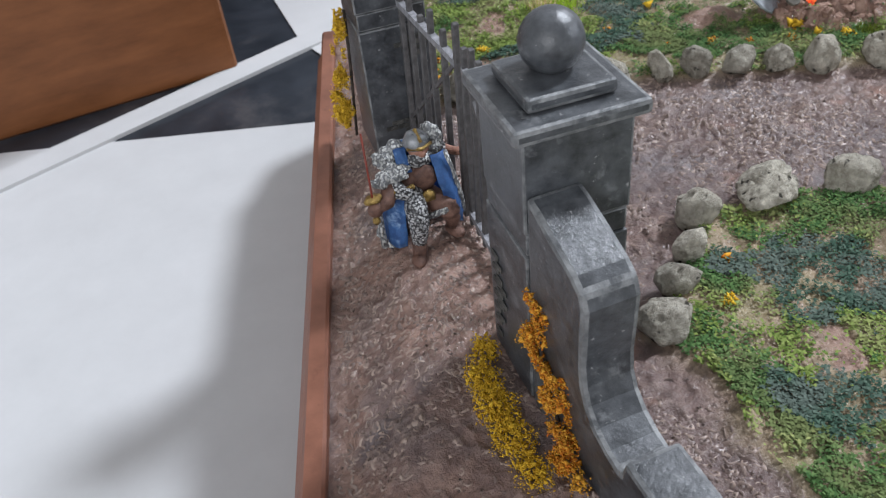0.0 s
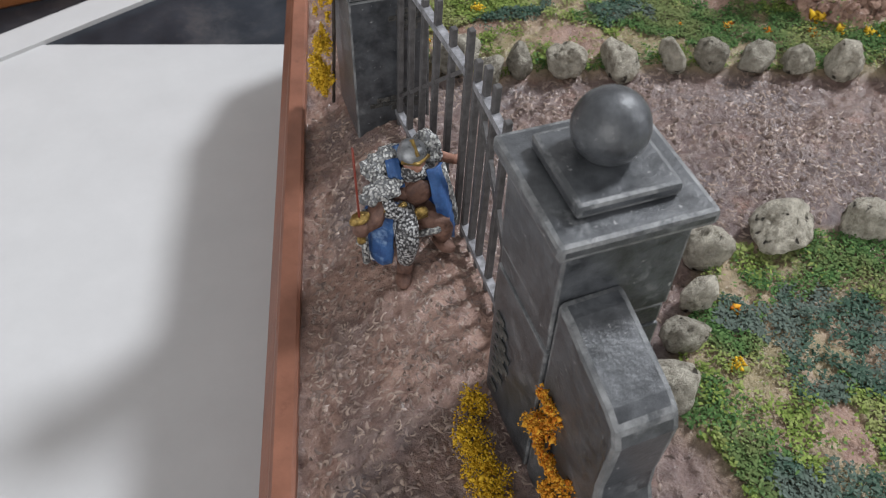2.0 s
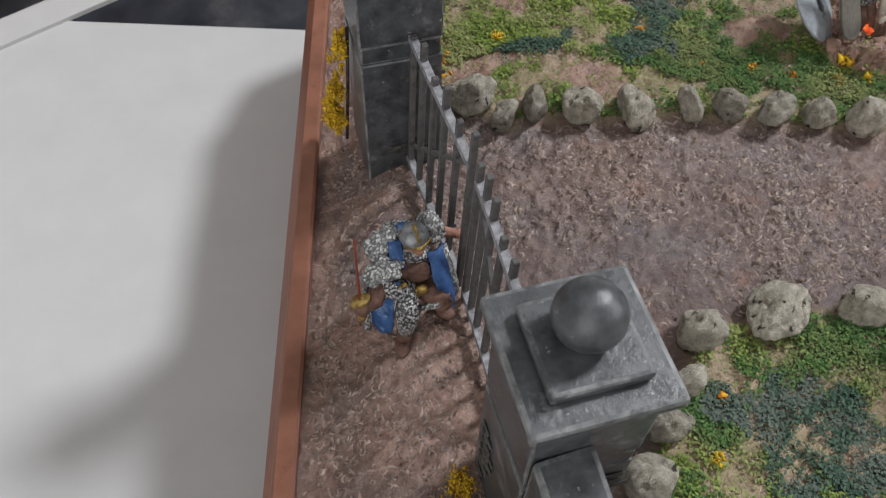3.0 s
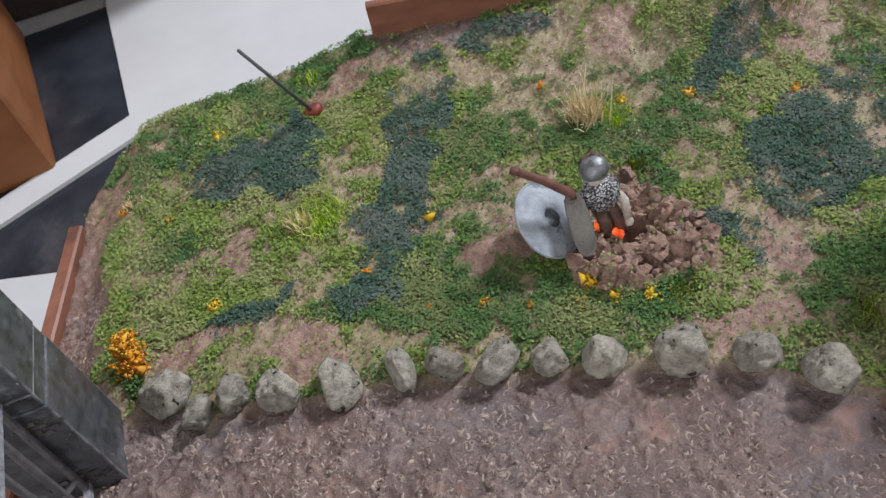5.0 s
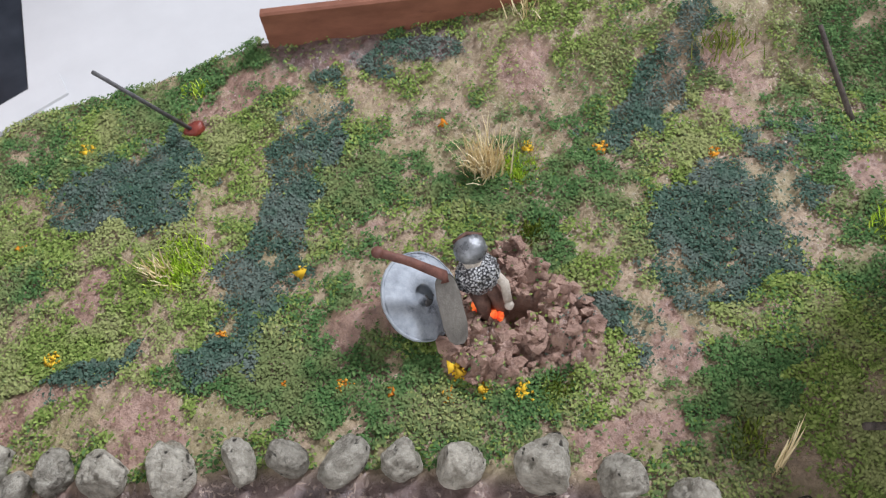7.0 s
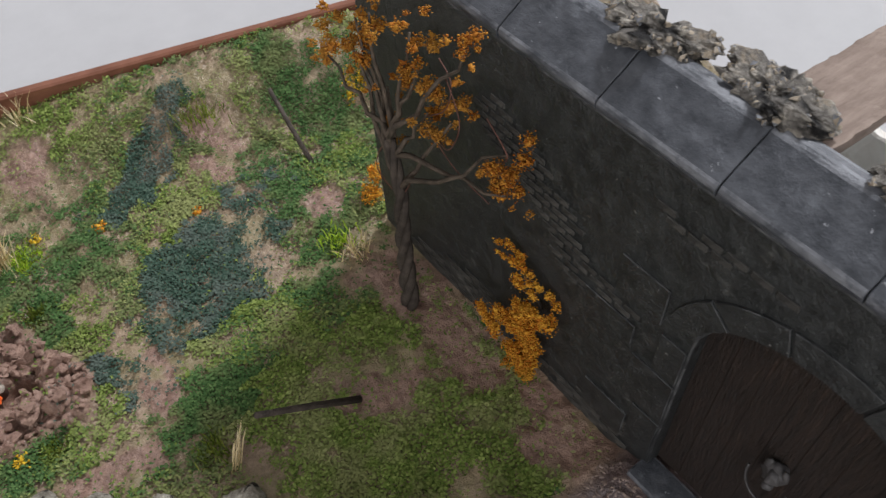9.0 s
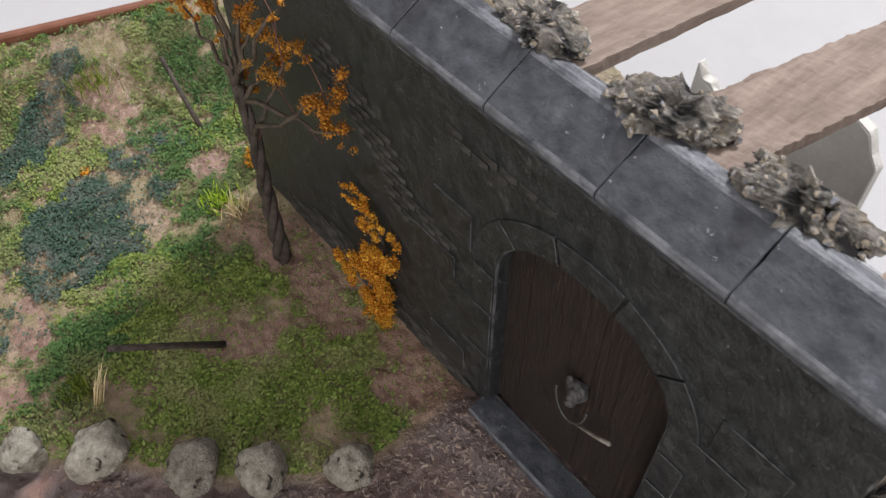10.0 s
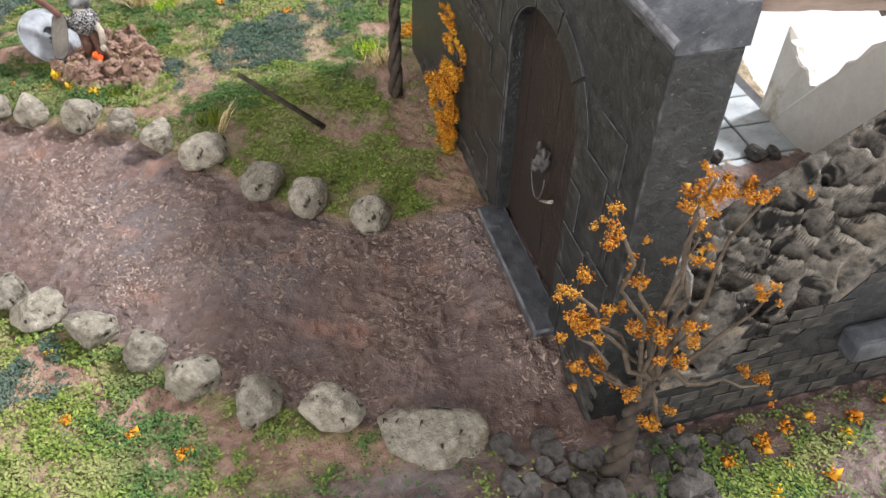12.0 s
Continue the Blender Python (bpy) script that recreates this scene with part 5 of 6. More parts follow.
    bms.append(tube([(0.92, 3.85, 1.45), (1.15, 3.88, 1.3), (1.34, 3.86, 1.2)], [0.12, 0.09, 0.075], 8, 7))  # arm to the gate
    bms.append(blob((1.4, 3.85, 1.18), (0.1, 0.08, 0.07), (0, 0, 0), 2, 7, 0.01, 0.05))
    bms.append(tube([(1.42, 3.9, 1.2), (1.52, 3.9, 1.22)], 0.025, 5, 7))
    bms.append(tube([(1.42, 3.82, 1.18), (1.52, 3.8, 1.18)], 0.025, 5, 7))
    bms.append(tube([(0.0, 3.3, 1.3), (-0.16, 3.1, 1.14), (-0.32, 3.06, 1.12)], [0.15, 0.13, 0.1], 8, 2))  # sword arm
    bms.append(blob((-0.36, 3.06, 1.12), (0.13, 0.12, 0.15), (0, 0, 0), 2, 2, 0.02, 0.05))
    bms.append(blob((-0.37, 3.08, 1.3), (0.17, 0.11, 0.06), (0, 0, 20), 2, 4, 0.02, 0.05))
    bms.append(blob((-0.38, 3.03, 0.92), (0.07, 0.07, 0.08), (0, 0, 0), 2, 4))
    blade = box(-0.055, 0.055, -0.016, 0.016, 0, 1.06, 0.012, 1)
    for v in blade.verts:
        if v.co.z > 0.9:
            v.co.x *= 0.35
    for f in blade.faces:
        f.material_index = 5
    turn = (Vector((-0.3, 3.42, 2.33)) - Vector((-0.37, 3.09, 1.32))).to_track_quat("Z", "X").to_matrix().to_4x4()
    bmesh.ops.transform(blade, matrix=Matrix.Translation((-0.37, 3.09, 1.3)) @ turn, verts=blade.verts)
    bms.append(blade)
    bm = merge(*bms)
    return single("miniature_figure", bm, [MAIL, BLUE, LEATHER, FUR, GOLD, REDBLADE, STEEL, FLESH], (0.45, 3.4, g), "painted miniature kneeling in mail and blue cloak", "figurine", smooth=True)


kneeling_figure()


def digging_figure():
    bms = []
    bms.append(blob((11.64, 7.0, 1.05), (0.36, 0.29, 0.36), (-10, 0, 0), 4, 0, 0.05, 0.1))
    bms.append(blob((11.62, 7.2, 1.5), (0.265, 0.27, 0.25), (0, 0, 0), 3, 1, 0.006, 0.1))
    bms.append(tube([(11.36, 7.14, 1.47), (11.62, 7.03, 1.39), (11.88, 7.16, 1.47)], 0.04, 6, 1))
    bms.append(tube([(11.4, 7.32, 1.62), (11.62, 7.3, 1.77), (11.86, 7.3, 1.6)], 0.03, 6, 2))
    bms.append(blob((11.6, 7.04, 1.33), (0.17, 0.15, 0.14), (0, 0, 0), 2, 3, 0.02, 0.1))
    bms.append(tube([(11.8, 6.98, 1.15), (12.0, 6.78, 0.85), (11.98, 6.62, 0.55)], [0.1, 0.08, 0.07], 8, 3))
    bms.append(blob((11.98, 6.58, 0.5), (0.08, 0.08, 0.1), (0, 0, 0), 2, 3))
    bms.append(tube([(11.42, 6.98, 1.15), (11.25, 6.95, 1.0), (11.2, 7.1, 1.05)], [0.1, 0.08, 0.06], 8, 0))
    bms.append(tube([(11.55, 6.95, 0.8), (11.6, 6.75, 0.5), (11.6, 6.7, 0.1)], [0.15, 0.13, 0.12], 8, 2))
    bms.append(tube([(11.75, 6.98, 0.8), (11.85, 6.8, 0.5), (11.9, 6.72, 0.1)], [0.15, 0.13, 0.12], 8, 2))
    bm = merge(*bms)
    bmesh.ops.translate(bm, vec=(-0.36, 0.22, 0.0), verts=bm.verts)
    return single("miniature_figure", bm, [MAIL, STEEL, LEATHER, BONE], (11.35, 7.27, 0.03), "painted grey miniature in helmet and mail standing in dug earth", "figurine", smooth=True)


digging_figure()


def shield(at, normal, radius, label, face):
    ob = thing("shield", at, label, "shield", "shields")
    turn = Vector(normal).to_track_quat("Z", "Y").to_matrix().to_4x4()

    def lathe(profile, name, mat, tag="", n=40):
        bm = bmesh.new()
        rings = [[bm.verts.new((r * math.cos(2 * math.pi * i / n), r * math.sin(2 * math.pi * i / n), z)) for i in range(n)] for r, z in profile]
        for a, b in zip(rings, rings[1:]):
            for i in range(n):
                bm.faces.new((a[i], a[(i + 1) % n], b[(i + 1) % n], b[i]))
        bm.faces.new(rings[0])
        bm.faces.new(rings[-1][::-1])
        bmesh.ops.recalc_face_normals(bm, faces=bm.faces)
        rough(bm, 0.012, 0.25, 5)
        bmesh.ops.transform(bm, matrix=Matrix.Translation(at) @ turn, verts=bm.verts)
        part(name, bm, mat, ob, tag, smooth=True)

    r = radius
    lathe([(r * 0.98, -0.02), (r, 0.02), (r * 0.96, 0.05), (r * 0.6, 0.12), (r * 0.26, 0.16), (r * 0.24, 0.1), (r * 0.6, 0.06), (r * 0.94, -0.02)], "disc", face)
    lathe([(r * 1.01, 0.0), (r * 1.015, 0.03), (r * 0.99, 0.06), (r * 0.96, 0.06), (r * 0.97, 0.0)], "rim_band", face)
    pick = random.Random(6)
    marks = []
    for k in range(16):
        a, q = pick.uniform(0, 2 * math.pi), r * pick.uniform(0.05, 0.5)
        marks.append(blob((q * math.cos(a), q * math.sin(a) * 1.2, 0.15 - 0.1 * q / r), (pick.uniform(0.02, 0.07), pick.uniform(0.02, 0.09), 0.012), (0, 0, pick.uniform(0, 180)), 2, 0, 0.012, 0.05, k))
    bm = merge(*marks)
    bmesh.ops.transform(bm, matrix=Matrix.Translation(at) @ turn, verts=bm.verts)
    part("emblem", bm, IRON, ob, "dark scratched emblem", smooth=True)
    return ob


shield((10.33, 7.43, 0.65), (0.5, -0.47, 0.72), 0.74, "round blue-grey steel shield leaning on the dug earth", SHIELD)
shield((7.85, -0.1, 0.62), (-0.75, -0.15, 0.55), 0.72, "round shield with a pink-brown face leaning by the path", HAFT)


def spade():
    ob = thing("spade", (10.63, 6.45, 0.5), "spade with grey blade and red-brown haft stuck in earth", "spade")
    a, b = Vector((10.74, 7.25, 1.3)), Vector((10.64, 6.45, 0.5))
    line = []
    for u, w in ((0, 0.1), (0.08, 0.16), (0.3, 0.19), (0.75, 0.19), (0.92, 0.15), (1.0, 0.07)):
        line.append((u, w))
    outline = [(w, u) for u, w in line] + [(-w, u) for u, w in reversed(line)]
    bm = extrude(outline, "z", -0.05, 0.05, 0.02)
    axis = b - a
    side = axis.cross(Vector((-0.2, -0.5, 0.84))).normalized()
    front = side.cross(axis.normalized())
    m = Matrix((side.to_4d(), axis.to_4d(), front.to_4d(), (0, 0, 0, 1))).transposed()
    m.translation = a
    m[3][0] = m[3][1] = m[3][2] = 0.0
    m[3][3] = 1.0
    for c in range(3):
        m[0][c], m[1][c], m[2][c] = (side, axis, front)[c]
    bmesh.ops.transform(bm, matrix=m, verts=bm.verts)
    part("blade", bm, GREYWOOD, ob)
    end = Vector((9.88, 7.54, 2.05))
    part("haft", tube([a + (b - a) * 0.1, a, a.lerp(end, 0.5) + Vector((0, 0.02, 0.03)), end], [0.085, 0.09, 0.075, 0.07], 10), HAFT, ob, smooth=True)
    part("grip_end", blob(tuple(end), (0.1, 0.1, 0.08), detail=2), HAFT, ob, smooth=True)


spade()


def ember_material():
    m, nd, lk = nodes_of("glowing_ember")
    p = nd["Principled BSDF"]
    tc = nd.new("ShaderNodeTexCoord").outputs["Object"]
    col = ramp_node(nd, lk, noise_node(nd, lk, tc, 8, 3), [(0.35, (0.5, 0.03, 0.01)), (0.65, (1.0, 0.22, 0.04))])
    lk.new(col, p.inputs["Base Color"])
    lk.new(col, p.inputs["Emission Color"])
    p.inputs["Emission Strength"].default_value = 0.7
    return m


EMBER = ember_material()
for n, (x, y, s) in enumerate([(11.15, 7.1, 0.07), (11.35, 6.9, 0.07), (11.45, 6.86, 0.08)]):
    single("ember", blob((x, y, 0.3 - 0.04 * n), (s, s, 0.16), (n * 30, 10, 0), 2, 0, 0.05, 0.1, n), EMBER, (x, y, 0.1), "glowing orange ember in the dug hole", "ember", "embers in the hole")


def rod(name, points, radii, mat, label, category, sides=8):
    bm = tube(points, radii, sides)
    return single(name, bm, mat, points[0], label, category, smooth=True)


spear = thing("spear", (7.36, 13.4, 0.0), "dark thin spear stuck slanting in red clay", "spear")
part("shaft", tube([(7.36, 13.42, 0.1), (6.38, 12.76, 2.68)], [0.045, 0.04], 8), IRON, spear, smooth=True)
part("red_clod", blob((7.38, 13.43, 0.12), (0.24, 0.15, 0.13), (0, 0, 20), 3, 0, 0.04, 0.15), REDBLADE, spear, smooth=True)
rod("twig", [(19.07, 8.17, 0.0), (19.13, 9.0, 0.48), (19.2, 9.84, 1.0)], [0.06, 0.055, 0.05], BARK, "dark brown twig stuck slanting in the lawn", "twig")
rod("stick", [(16.53, 2.72, 0.06), (15.7, 2.74, 0.85), (14.8, 2.72, 1.72)], [0.07, 0.06, 0.055], BARK, "thin dark stick leaning out of the lawn", "stick")


def tuft(at, count, tall, spread, mat, label, seed, lean=(0, 0), width=0.014, loose=0.32):
    """A tuft of fine blades."""
    rng = np.random.default_rng(seed)
    z0 = float(height(at[0], at[1])) - 0.02
    root = np.stack([at[0] + rng.normal(0, spread * 0.35, count), at[1] + rng.normal(0, spread * 0.35, count), np.full(count, z0)], -1)
    way = np.stack([rng.normal(lean[0], loose, count), rng.normal(lean[1], loose, count), np.ones(count)], -1)
    way /= np.linalg.norm(way, axis=1, keepdims=True)
    size = tall * rng.uniform(0.5, 1.1, (count, 1))
    side = np.stack([rng.normal(size=count), rng.normal(size=count), np.zeros(count)], -1)
    side *= width / np.linalg.norm(side, axis=1, keepdims=True)
    mid = root + way * size * 0.6
    tip = root + way * size + np.array([0, 0, -0.15]) * size
    v = np.stack([root - side, root + side, mid + side * 0.7, mid - side * 0.7, tip], 1).reshape(-1, 3)
    o = 5 * np.arange(count)[:, None]
    f = np.concatenate([o + [0, 1, 2], o + [0, 2, 3], o + [3, 2, 4]])
    return tagged(soup("grass_tuft", v, f, mat, (at[0], at[1], z0)), label, "grass tuft", "grass tufts")


LIME = flock("lime_green_fibres", [(0.26, 0.42, 0.02), (0.42, 0.6, 0.05), (0.52, 0.62, 0.1)])
STRAW = flock("dry_straw_fibres", [(0.5, 0.38, 0.18), (0.7, 0.57, 0.32), (0.82, 0.72, 0.48)])
OLIVE = flock("olive_fibres", [(0.08, 0.12, 0.015), (0.16, 0.22, 0.03), (0.26, 0.28, 0.05)])
for n, (x, y, count, tall, spread, mat, label) in enumerate([
    (6.5, 10.2, 1100, 0.26, 0.8, LIME, "bright lime-green grass tuft"), (6.2, 10.1, 60, 0.7, 0.4, STRAW, "dry yellow grass tuft on turf"), (12.45, 10.0, 220, 1.1, 0.4, STRAW, "dry straw-coloured grass tuft"),
    (13.0, 9.8, 600, 0.28, 0.6, LIME, "bright lime-green grass tuft"), (14.0, 3.5, 200, 0.35, 0.5, OLIVE, "olive-green grass tuft on the lawn"),
    (7.6, 14.6, 60, 0.4, 0.4, LIME, "lime-green grass tuft at the edge"), (14.5, 12.9, 24, 0.8, 0.4, STRAW, "dry straw blades on bare soil"), (18.4, 5.5, 60, 0.6, 0.4, STRAW, "dry straw tuft near the wall"),
    (18.25, 5.95, 140, 0.4, 0.5, LIME, "lime-green grass tuft near the wall"), (11.8, 5.4, 220, 0.3, 0.4, OLIVE, "deep green grass clump by the mound"), (12.7, 8.3, 180, 0.3, 0.35, OLIVE, "deep green grass clump by the mound"),
    (17.7, 10.6, 140, 0.5, 0.9, OLIVE, "olive-green grass tuft on the lawn"), (2.9, 12.9, 40, 0.3, 0.3, STRAW, "yellow grass tuft at the corner")]):
    tuft((x, y), count, tall, spread, mat, label, 700 + n)

tuft((14.15, 3.0), 20, 1.05, 0.14, STRAW, "slanting dry straw sheaf beside the path", 790, (0.6, 0.45), 0.016, 0.1)


# ---- foam leaves ----
def leaf_cloud(lumps, per_cm2, size, seed):
    """Places and sizes of crumbs through lumpy clouds, given as middle and half sizes."""
    rng = np.random.default_rng(seed)
    pts = []
    for (x, y, z), (a, b, c) in lumps:
        n = int(per_cm2 * (a * b + b * c + a * c) * 4)
        d = rng.normal(size=(n, 3))
        d /= np.linalg.norm(d, axis=1, keepdims=True)
        d *= rng.uniform(0.45, 1.1, (n, 1)) * (1 + 0.35 * np.sin(7 * d[:, :1] + seed) * np.sin(6 * d[:, 1:2]))
        pts.append(np.array([x, y, z]) + d * [a, b, c])
    pts = np.concatenate(pts)
    return pts, rng.uniform(size * 0.6, size * 1.4, len(pts))


def foam(name, lumps, mat, label, category, seed, per_cm2=160, size=0.04, group="", parent=None):
    pts, sizes = leaf_cloud(lumps, per_cm2, size, seed)
    core, core_sizes = leaf_cloud([(p, tuple(0.8 * q for q in half)) for p, half in lumps], per_cm2 * 0.12, size * 2.6, seed + 1)
    pts, sizes = np.concatenate([pts, core]), np.concatenate([sizes, core_sizes])
    v, f = crumbs(pts, sizes, seed, 0.9)
    base_at = (pts[:, 0].mean(), pts[:, 1].mean(), pts[:, 2].min()) if parent is None else tuple(ORIGIN[parent.name])
    ob = soup(name, v, f, mat, base_at)
    if parent is not None:
        ob.parent = parent
        ob.location = (0, 0, 0)
        return tagged(ob, label)
    return tagged(ob, label, category, group)


foam("moss_clump", [((0.3, 0.5, 0.05), (0.2, 0.25, 0.15)), ((0.05, 0.0, 0.05), (0.26, 0.35, 0.2)), ((0.0, -0.55, 0.08), (0.28, 0.4, 0.22)), ((-0.02, -1.1, 0.08), (0.28, 0.4, 0.2)), ((0.0, -1.65, 0.03), (0.24, 0.35, 0.18))], YELLOW, "mustard-yellow foam moss at the pillar foot", "moss", 12, 1000, 0.016)


def climbing(name, stem, lumps, mat, label, seed, per_cm2, size=0.04):
    """A creeper: a thin stem on the wall and clumps of foam leaves."""
    ob = thing(name, lumps[0][0], label, "creeper", "creepers")
    part("stem", tube(stem, 0.03, 6), BARK, ob, smooth=True)
    for n, lump in enumerate(lumps):
        (x, y, z), (a, b, c) = lump
        pick = random.Random(seed * 100 + n)
        tufts = []
        for _ in range(9):
            k = pick.uniform(0.28, 0.55)
            tufts.append(((x + pick.uniform(-0.8, 0.5) * a, y + pick.uniform(-0.85, 0.85) * b, max(z + pick.uniform(-0.9, 0.9) * c, 0.02)), (a * k, b * k, c * k)))
        foam("leaf_clump", tufts, mat, "", "", seed * 10 + n, per_cm2 * 0.8, size, "", ob)


climbing("wall_creeper", [(19.2, 1.4, 0.0), (19.28, 1.5, 1.2), (19.28, 1.1, 2.2), (19.3, 1.8, 3.05)], [((19.15, 1.35, 0.15), (0.2, 0.3, 0.35)), ((19.12, 1.4, 0.75), (0.22, 0.4, 0.4)), ((19.15, 1.55, 1.3), (0.25, 0.55, 0.4)), ((19.15, 1.15, 1.9), (0.2, 0.4, 0.4)), ((19.2, 1.0, 2.4), (0.18, 0.3, 0.35)), ((19.2, 1.45, 2.8), (0.15, 0.35, 0.2)), ((19.2, 1.8, 3.05), (0.14, 0.25, 0.15)), ((19.05, 1.95, 1.1), (0.2, 0.3, 0.35))],
         ORANGE, "orange foam creeper climbing the crypt wall", 11, 950, 0.017)
climbing("creeper", [(0.5, -1.7, 0.0), (0.52, -1.0, 0.8), (0.52, -0.8, 1.9)], [((0.45, -1.85, 0.1), (0.22, 0.3, 0.22)), ((0.47, -1.65, 0.5), (0.18, 0.32, 0.3)), ((0.48, -1.3, 0.9), (0.14, 0.3, 0.3)), ((0.48, -1.0, 1.3), (0.13, 0.26, 0.3)), ((0.48, -0.75, 1.35), (0.13, 0.24, 0.2)), ((0.5, -0.85, 1.8), (0.11, 0.2, 0.25))],
         ORANGE, "orange foam creeper climbing the pillar wing", 13, 1000, 0.016)
climbing("creeper", [(0.5, 7.6, -0.25), (0.6, 7.5, 1.2), (0.64, 7.3, 2.6)], [((0.35, 7.8, 0.0), (0.2, 0.3, 0.35)), ((0.35, 7.65, 0.7), (0.2, 0.32, 0.45)), ((0.4, 7.5, 1.4), (0.15, 0.25, 0.4)), ((0.48, 7.3, 2.1), (0.12, 0.18, 0.4)), ((0.5, 7.2, 2.5), (0.1, 0.14, 0.25))],
         YELLOW, "yellow foam creeper on the far pillar", 14, 900, 0.017)
foam("bush", [((2.45, 8.5, 0.2), (0.35, 0.35, 0.3)), ((2.5, 8.7, 0.5), (0.25, 0.28, 0.25))], ORANGE, "orange foam bush behind the far pillar", "bush", 15, 160)
foam("bush", [((21.3, 9.5, 0.35), (0.5, 0.4, 0.35)), ((21.7, 9.2, 0.7), (0.35, 0.35, 0.3)), ((20.9, 9.3, 0.25), (0.3, 0.3, 0.25))], YELLOW, "mustard foam bush at the back of the lawn", "bush", 17, 300, 0.03)
foam("bush", [((19.5, 6.45, 0.2), (0.25, 0.25, 0.22)), ((19.75, 6.6, 0.5), (0.2, 0.2, 0.2))], ORANGE, "small orange foam bush at the wall end", "bush", 18, 500, 0.022)
foam("moss_clump", [((2.4, 8.0, 0.05), (0.2, 0.22, 0.15))], GRASS_MID, "dark green moss beside the far pillar", "moss", 16, 200)
LITTER = [(10.75, 5.75), (10.2, 5.9), (9.4, 6.3), (10.5, 6.15), (7.8, 7.1), (8.7, 6.7), (11.3, 5.5), (12.06, 11.4), (14.6, 9.55), (13.4, 10.2), (3.7, 11.9), (2.7, 12.9), (5.2, 13.9), (12.2, -4.8), (13.0, -5.4), (10.85, -2.8), (11.2, -4.3), (4.5, 0.5), (3.9, -0.3), (22.0, -7.5), (22.5, -7.35), (23.4, -7.8), (22.75, -8.3), (21.3, -7.7), (22.2, -8.0), (23.0, -7.3), (23.7, -7.5), (21.7, -8.4), (24.2, -7.9), (24.5, -7.3), (8.6, 9.2), (16.4, 8.6), (7.0, 8.4), (4.1, 9.1)]
rnd = random.Random(9)
for n, (x, y) in enumerate(LITTER):
    s = rnd.uniform(0.08, 0.17)
    foam("moss_clump", [((x, y, float(height(x, y)) + 0.05), (s, s, s * 0.7))], ORANGE if n % 3 else YELLOW, "small orange-yellow moss clump on the turf", "moss", 30 + n, 220, 0.035, "moss clumps on the lawns")


# ---- trees ----
def twisted(points, r0, r1, strands=3, twist=2.2):
    """A trunk of strands wound round one another."""
    pts = [Vector(p) for p in points]
    fine = []
    for a, b in zip(pts, pts[1:]):
        fine += [a.lerp(b, k / 6) for k in range(6)]
    fine.append(pts[-1])
    bms = []
    for s in range(strands):
        line, radii = [], []
        for n, p in enumerate(fine):
            t = n / (len(fine) - 1)
            r = r0 + (r1 - r0) * t
            a = 2 * math.pi * (s / strands + twist * t)
            line.append(p + Vector((math.cos(a), math.sin(a), 0)) * r * 0.55)
            radii.append(r * 0.62)
        bms.append(tube(line, radii, 8))
    return merge(*bms)


def limb(a, b, r0, r1, seed, sag=0.15):
    rnd = random.Random(seed)
    a, b = Vector(a), Vector(b)
    pts = [a.lerp(b, k / 6) + Vector([rnd.uniform(-1, 1) * sag * (b - a).length * 0.25 * (0 < k < 6) for _ in range(3)]) for k in range(7)]
    return tube(pts, [r0 + (r1 - r0) * k / 6 for k in range(7)], 6)


def tree(name, base_at, trunk, fork, leaves, label, seed, r0=0.2, r1=0.1, leaf=0.16):
    ob = thing(name, base_at, label, "tree", "bare autumn trees")
    part("trunk", twisted(trunk, r0, r1), BARK, ob, smooth=True)
    rnd = random.Random(seed)
    for n, p in enumerate(leaves):
        root = fork[n % len(fork)]
        part("branch", limb(root, p, 0.052, 0.018, seed + n), TWIG, ob, smooth=True)
        lumps = []
        for _ in range(7):
            s = leaf * rnd.uniform(0.3, 0.85)
            lumps.append((tuple(Vector(p) + Vector((rnd.gauss(0, 0.55), rnd.gauss(0, 0.5), rnd.gauss(0, 0.55))) * leaf * 2.2), (s, s, s * 0.9)))
        foam("leaf_clump", lumps, AUTUMN, "", "", seed + 50 + n, 700, 0.017, "", ob)
    return ob


TREE_1 = [(18.49, -7.45, 5.44), (18.99, -7.35, 4.69), (18.14, -7.4, 4.41), (18.4, -7.5, 3.94), (18.61, -7.4, 2.9), (19.54, -7.4, 5.27), (19.7, -7.3, 4.82), (19.4, -7.4, 3.57), (19.59, -7.45, 3.1), (19.91, -7.4, 3.14), (21.02, -7.4, 3.73), (21.38, -7.5, 1.7), (20.3, -7.4, 5.31), (19.59, -7.4, 5.8), (19.24, -7.4, 2.16), (19.85, -7.5, 1.34), (18.3, -7.45, 3.6)]
tree("bare_tree", (19.38, -7.47, -0.05), [(19.38, -7.47, -0.05), (19.45, -7.38, 0.8), (19.55, -7.28, 1.4), (19.75, -7.2, 2.0)], [(19.73, -7.2, 1.95), (19.6, -7.26, 1.6), (19.75, -7.2, 2.05)], TREE_1, "twisted bare tree with orange leaf clumps at the crypt corner", 60, leaf=0.13)
TREE_2 = [(18.8, 5.14, 5.44), (18.8, 3.45, 6.5), (18.8, 3.33, 5.93), (18.8, 4.15, 5.12), (18.85, 3.24, 5.2), (18.75, 4.12, 4.11), (18.85, 1.53, 5.68), (18.85, 1.56, 4.87), (18.85, 2.36, 6.88), (18.8, 4.8, 6.0), (18.7, 4.6, 5.4), (18.6, 5.5, 5.0), (18.85, 2.7, 5.4), (18.8, 4.4, 6.3)]
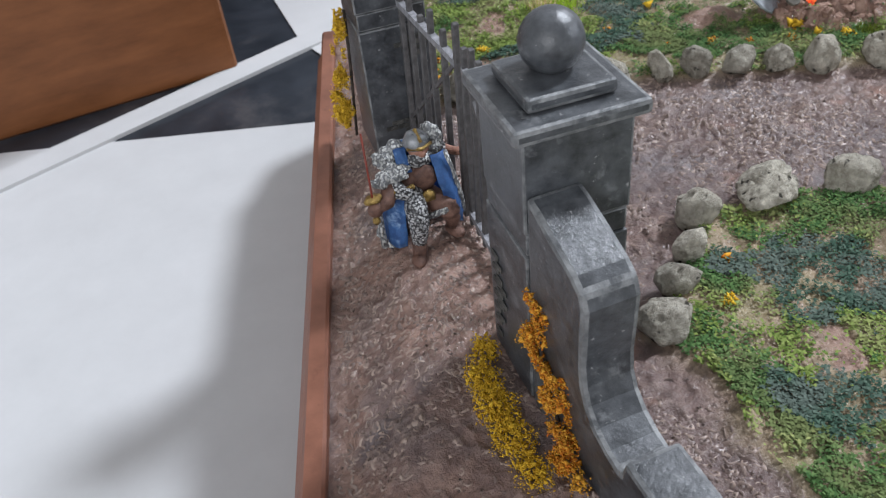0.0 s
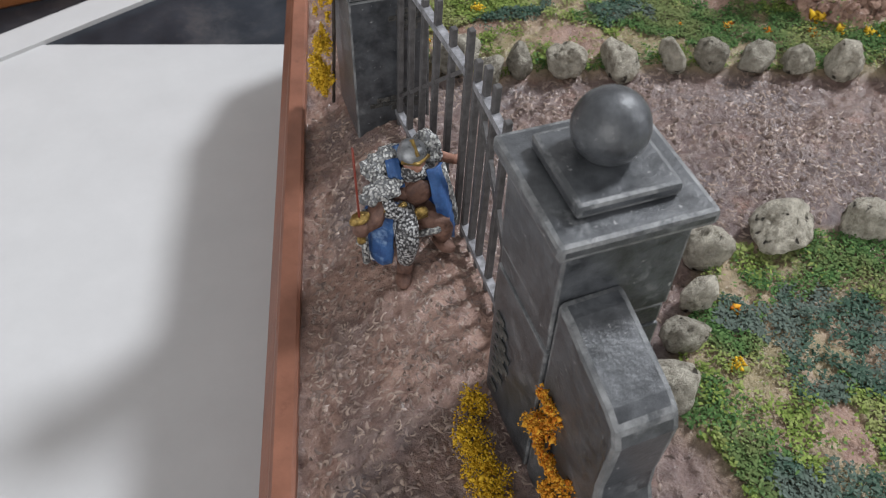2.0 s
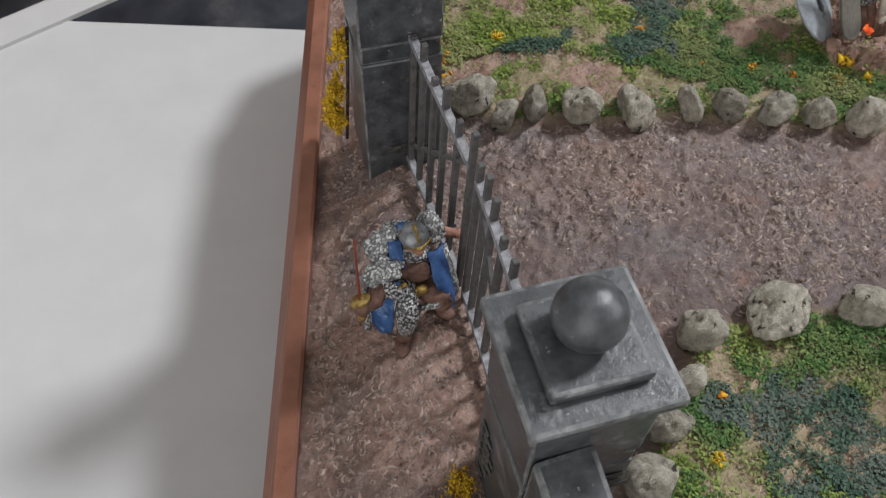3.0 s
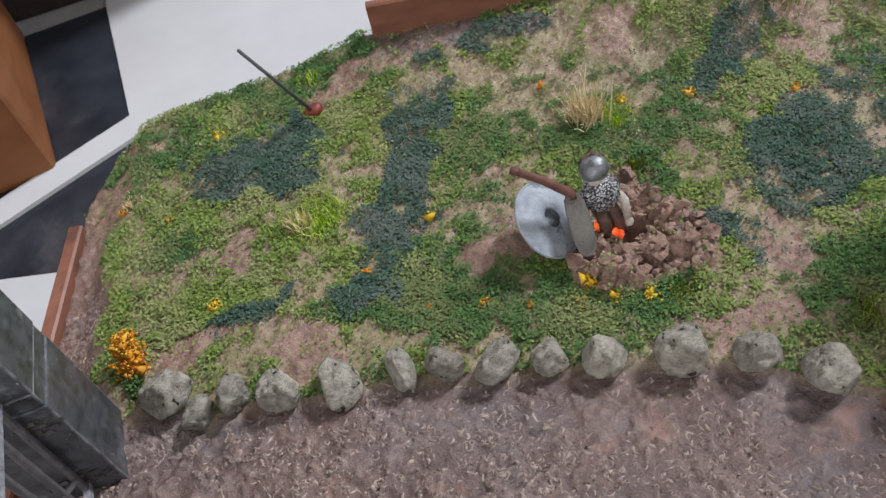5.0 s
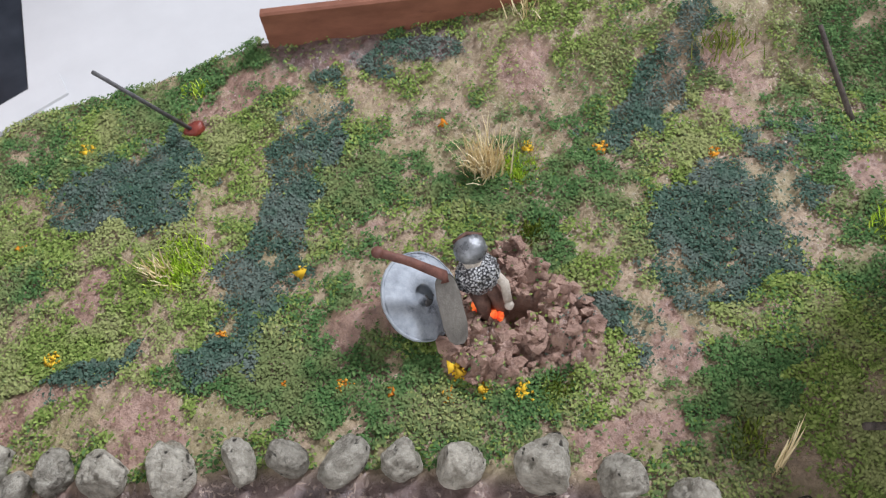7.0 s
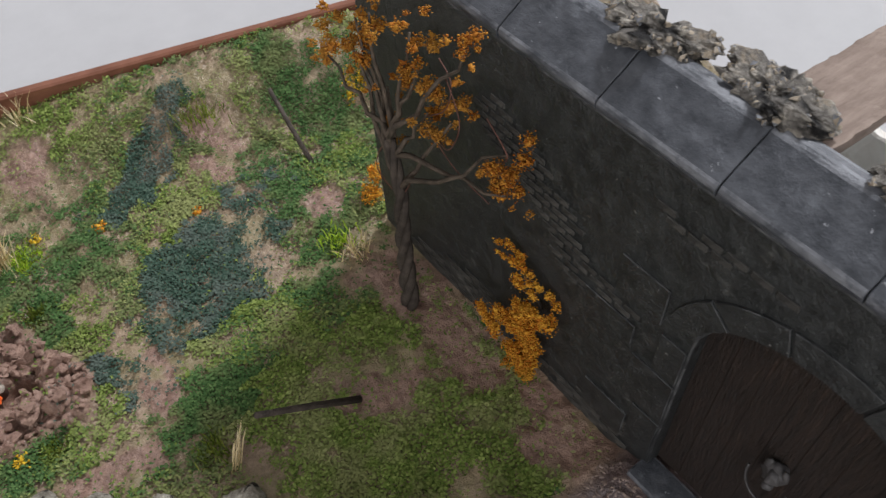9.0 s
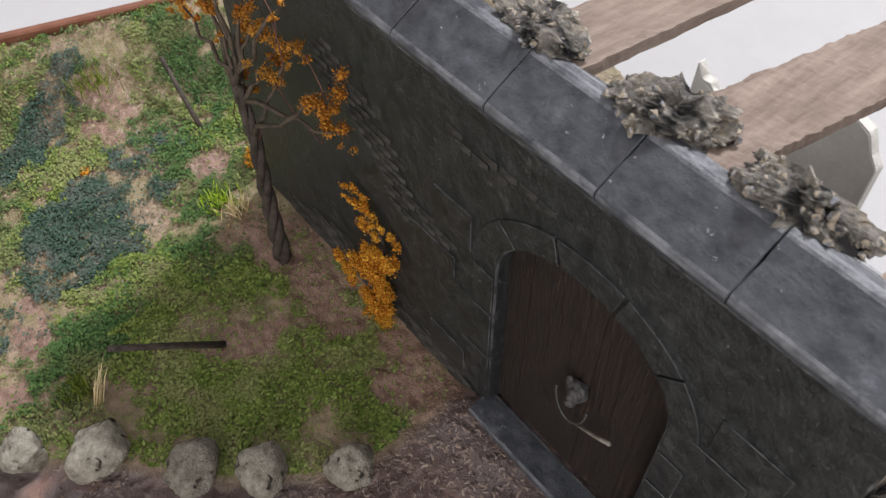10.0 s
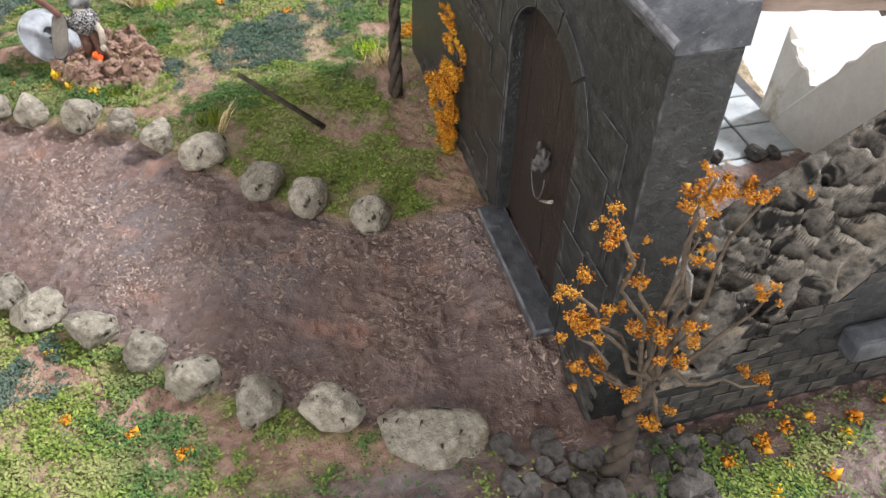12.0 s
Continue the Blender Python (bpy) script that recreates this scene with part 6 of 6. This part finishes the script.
tree("bare_tree", (18.5, 3.8, -0.05), [(18.5, 3.8, -0.05), (18.5, 3.8, 1.0), (18.5, 3.76, 2.14), (18.5, 3.66, 3.41), (18.5, 3.8, 4.5)], [(18.5, 3.66, 3.5), (18.5, 3.75, 4.2), (18.5, 3.8, 4.5)], TREE_2, "twisted bare tree with orange leaf clumps beside the crypt wall", 90, 0.17, 0.09, 0.16)
tendrils = [[(18.85, 3.3, 5.1), (18.75, 2.7, 5.7), (18.8, 2.6, 6.2), (18.85, 2.9, 6.4)], [(18.85, 3.2, 5.0), (18.6, 2.5, 5.2), (18.6, 2.2, 5.9), (18.8, 2.7, 6.2)], [(18.7, 4.2, 4.1), (18.5, 4.3, 3.5), (18.5, 3.7, 3.3), (18.6, 3.4, 3.9)], [(18.85, 3.3, 4.9), (18.8, 2.6, 4.6), (18.85, 1.9, 4.4)], [(18.85, 1.7, 5.4), (18.7, 1.4, 5.9), (18.8, 1.9, 6.1)]]
creeper_twigs = thing("creeper_twigs", (18.7, 4.2, 3.3), "thin curling pale twigs hanging from the tree", "twig")
for line in tendrils:
    pts = [Vector(p) for p in line]
    smooth_line = []
    for k in range(len(pts) - 1):
        a, b, c, d = pts[max(k - 1, 0)], pts[k], pts[k + 1], pts[min(k + 2, len(pts) - 1)]
        for s in range(6):
            t = s / 6
            smooth_line.append(0.5 * ((2 * b) + (c - a) * t + (2 * a - 5 * b + 4 * c - d) * t * t + (3 * b - a - 3 * c + d) * t ** 3))
    part("twig", tube(smooth_line + [pts[-1]], 0.01, 5), HAFT, creeper_twigs, smooth=True)

# ---- rubble at the corner of the crypt ----
rnd = random.Random(21)
for n in range(85):
    x, y = rnd.uniform(17.7, 21.7), rnd.uniform(-8.4, -6.5)
    if (x - 19.38) ** 2 + (y + 7.47) ** 2 < 0.1 or (x > 19.2 and y > -6.95):
        continue
    s = rnd.uniform(0.1, 0.24) * (1.5 if x > 20.3 and y < -7.5 else 1)
    pebble((x, y, float(height(x, y)) - 0.03), (s, s * rnd.uniform(0.7, 1.1), s * 0.8), rnd.uniform(0, 180), 500 + n, 2, DARK_ROCK, "rubble", "grey broken stone at the crypt corner", "rubble at the crypt corner")


# ---- inside and behind the ruin ----
def broken_slab():
    """A ragged upright cream slab behind the crypt floor."""
    rnd = random.Random(4)
    top = [(-3.2 + 0.2 * k, 2.6 + 0.9 * math.sin(k * 0.31) + rnd.uniform(-0.22, 0.22)) for k in range(21)]
    bm = extrude([(0.85, -0.6), *reversed(top), (-3.3, -0.6)], "x", 26.9, 27.15, 0.03, 1)
    rough(bm, 0.05, 0.4, 8)
    return single("cream_slab", bm, CREAM, (27.0, -1.2, -0.6), "ragged cream slab standing behind the ruin", "slab")


CREAM = surface("pale_cream", (0.74, 0.71, 0.64), (0.84, 0.82, 0.76), 2.0, (0.52, 0.46, 0.35), 0.5, 0.25, rough_=0.85, bump=0.5)
broken_slab()
rnd = random.Random(77)
for n in range(26):
    x, y, s = rnd.uniform(20.8, 26.2), rnd.uniform(-5.0, -0.5), rnd.uniform(0.12, 0.32)
    pebble((x, y, 0.15), (s, s * rnd.uniform(0.7, 1.1), s * 0.7), rnd.uniform(0, 180), 900 + n, 2, DARK_ROCK, "rubble", "dark broken stone on the crypt floor", "rubble in the crypt")
for n in range(5):
    x, y = rnd.uniform(21.5, 25.5), rnd.uniform(-4.6, -1.5)
    foam("moss_clump", [((x, y, 0.3), (0.2, 0.2, 0.16))], GRASS_MID if n % 2 else ORANGE, "small moss clump among the crypt rubble", "moss", 300 + n, 200, 0.035, "moss in the crypt")
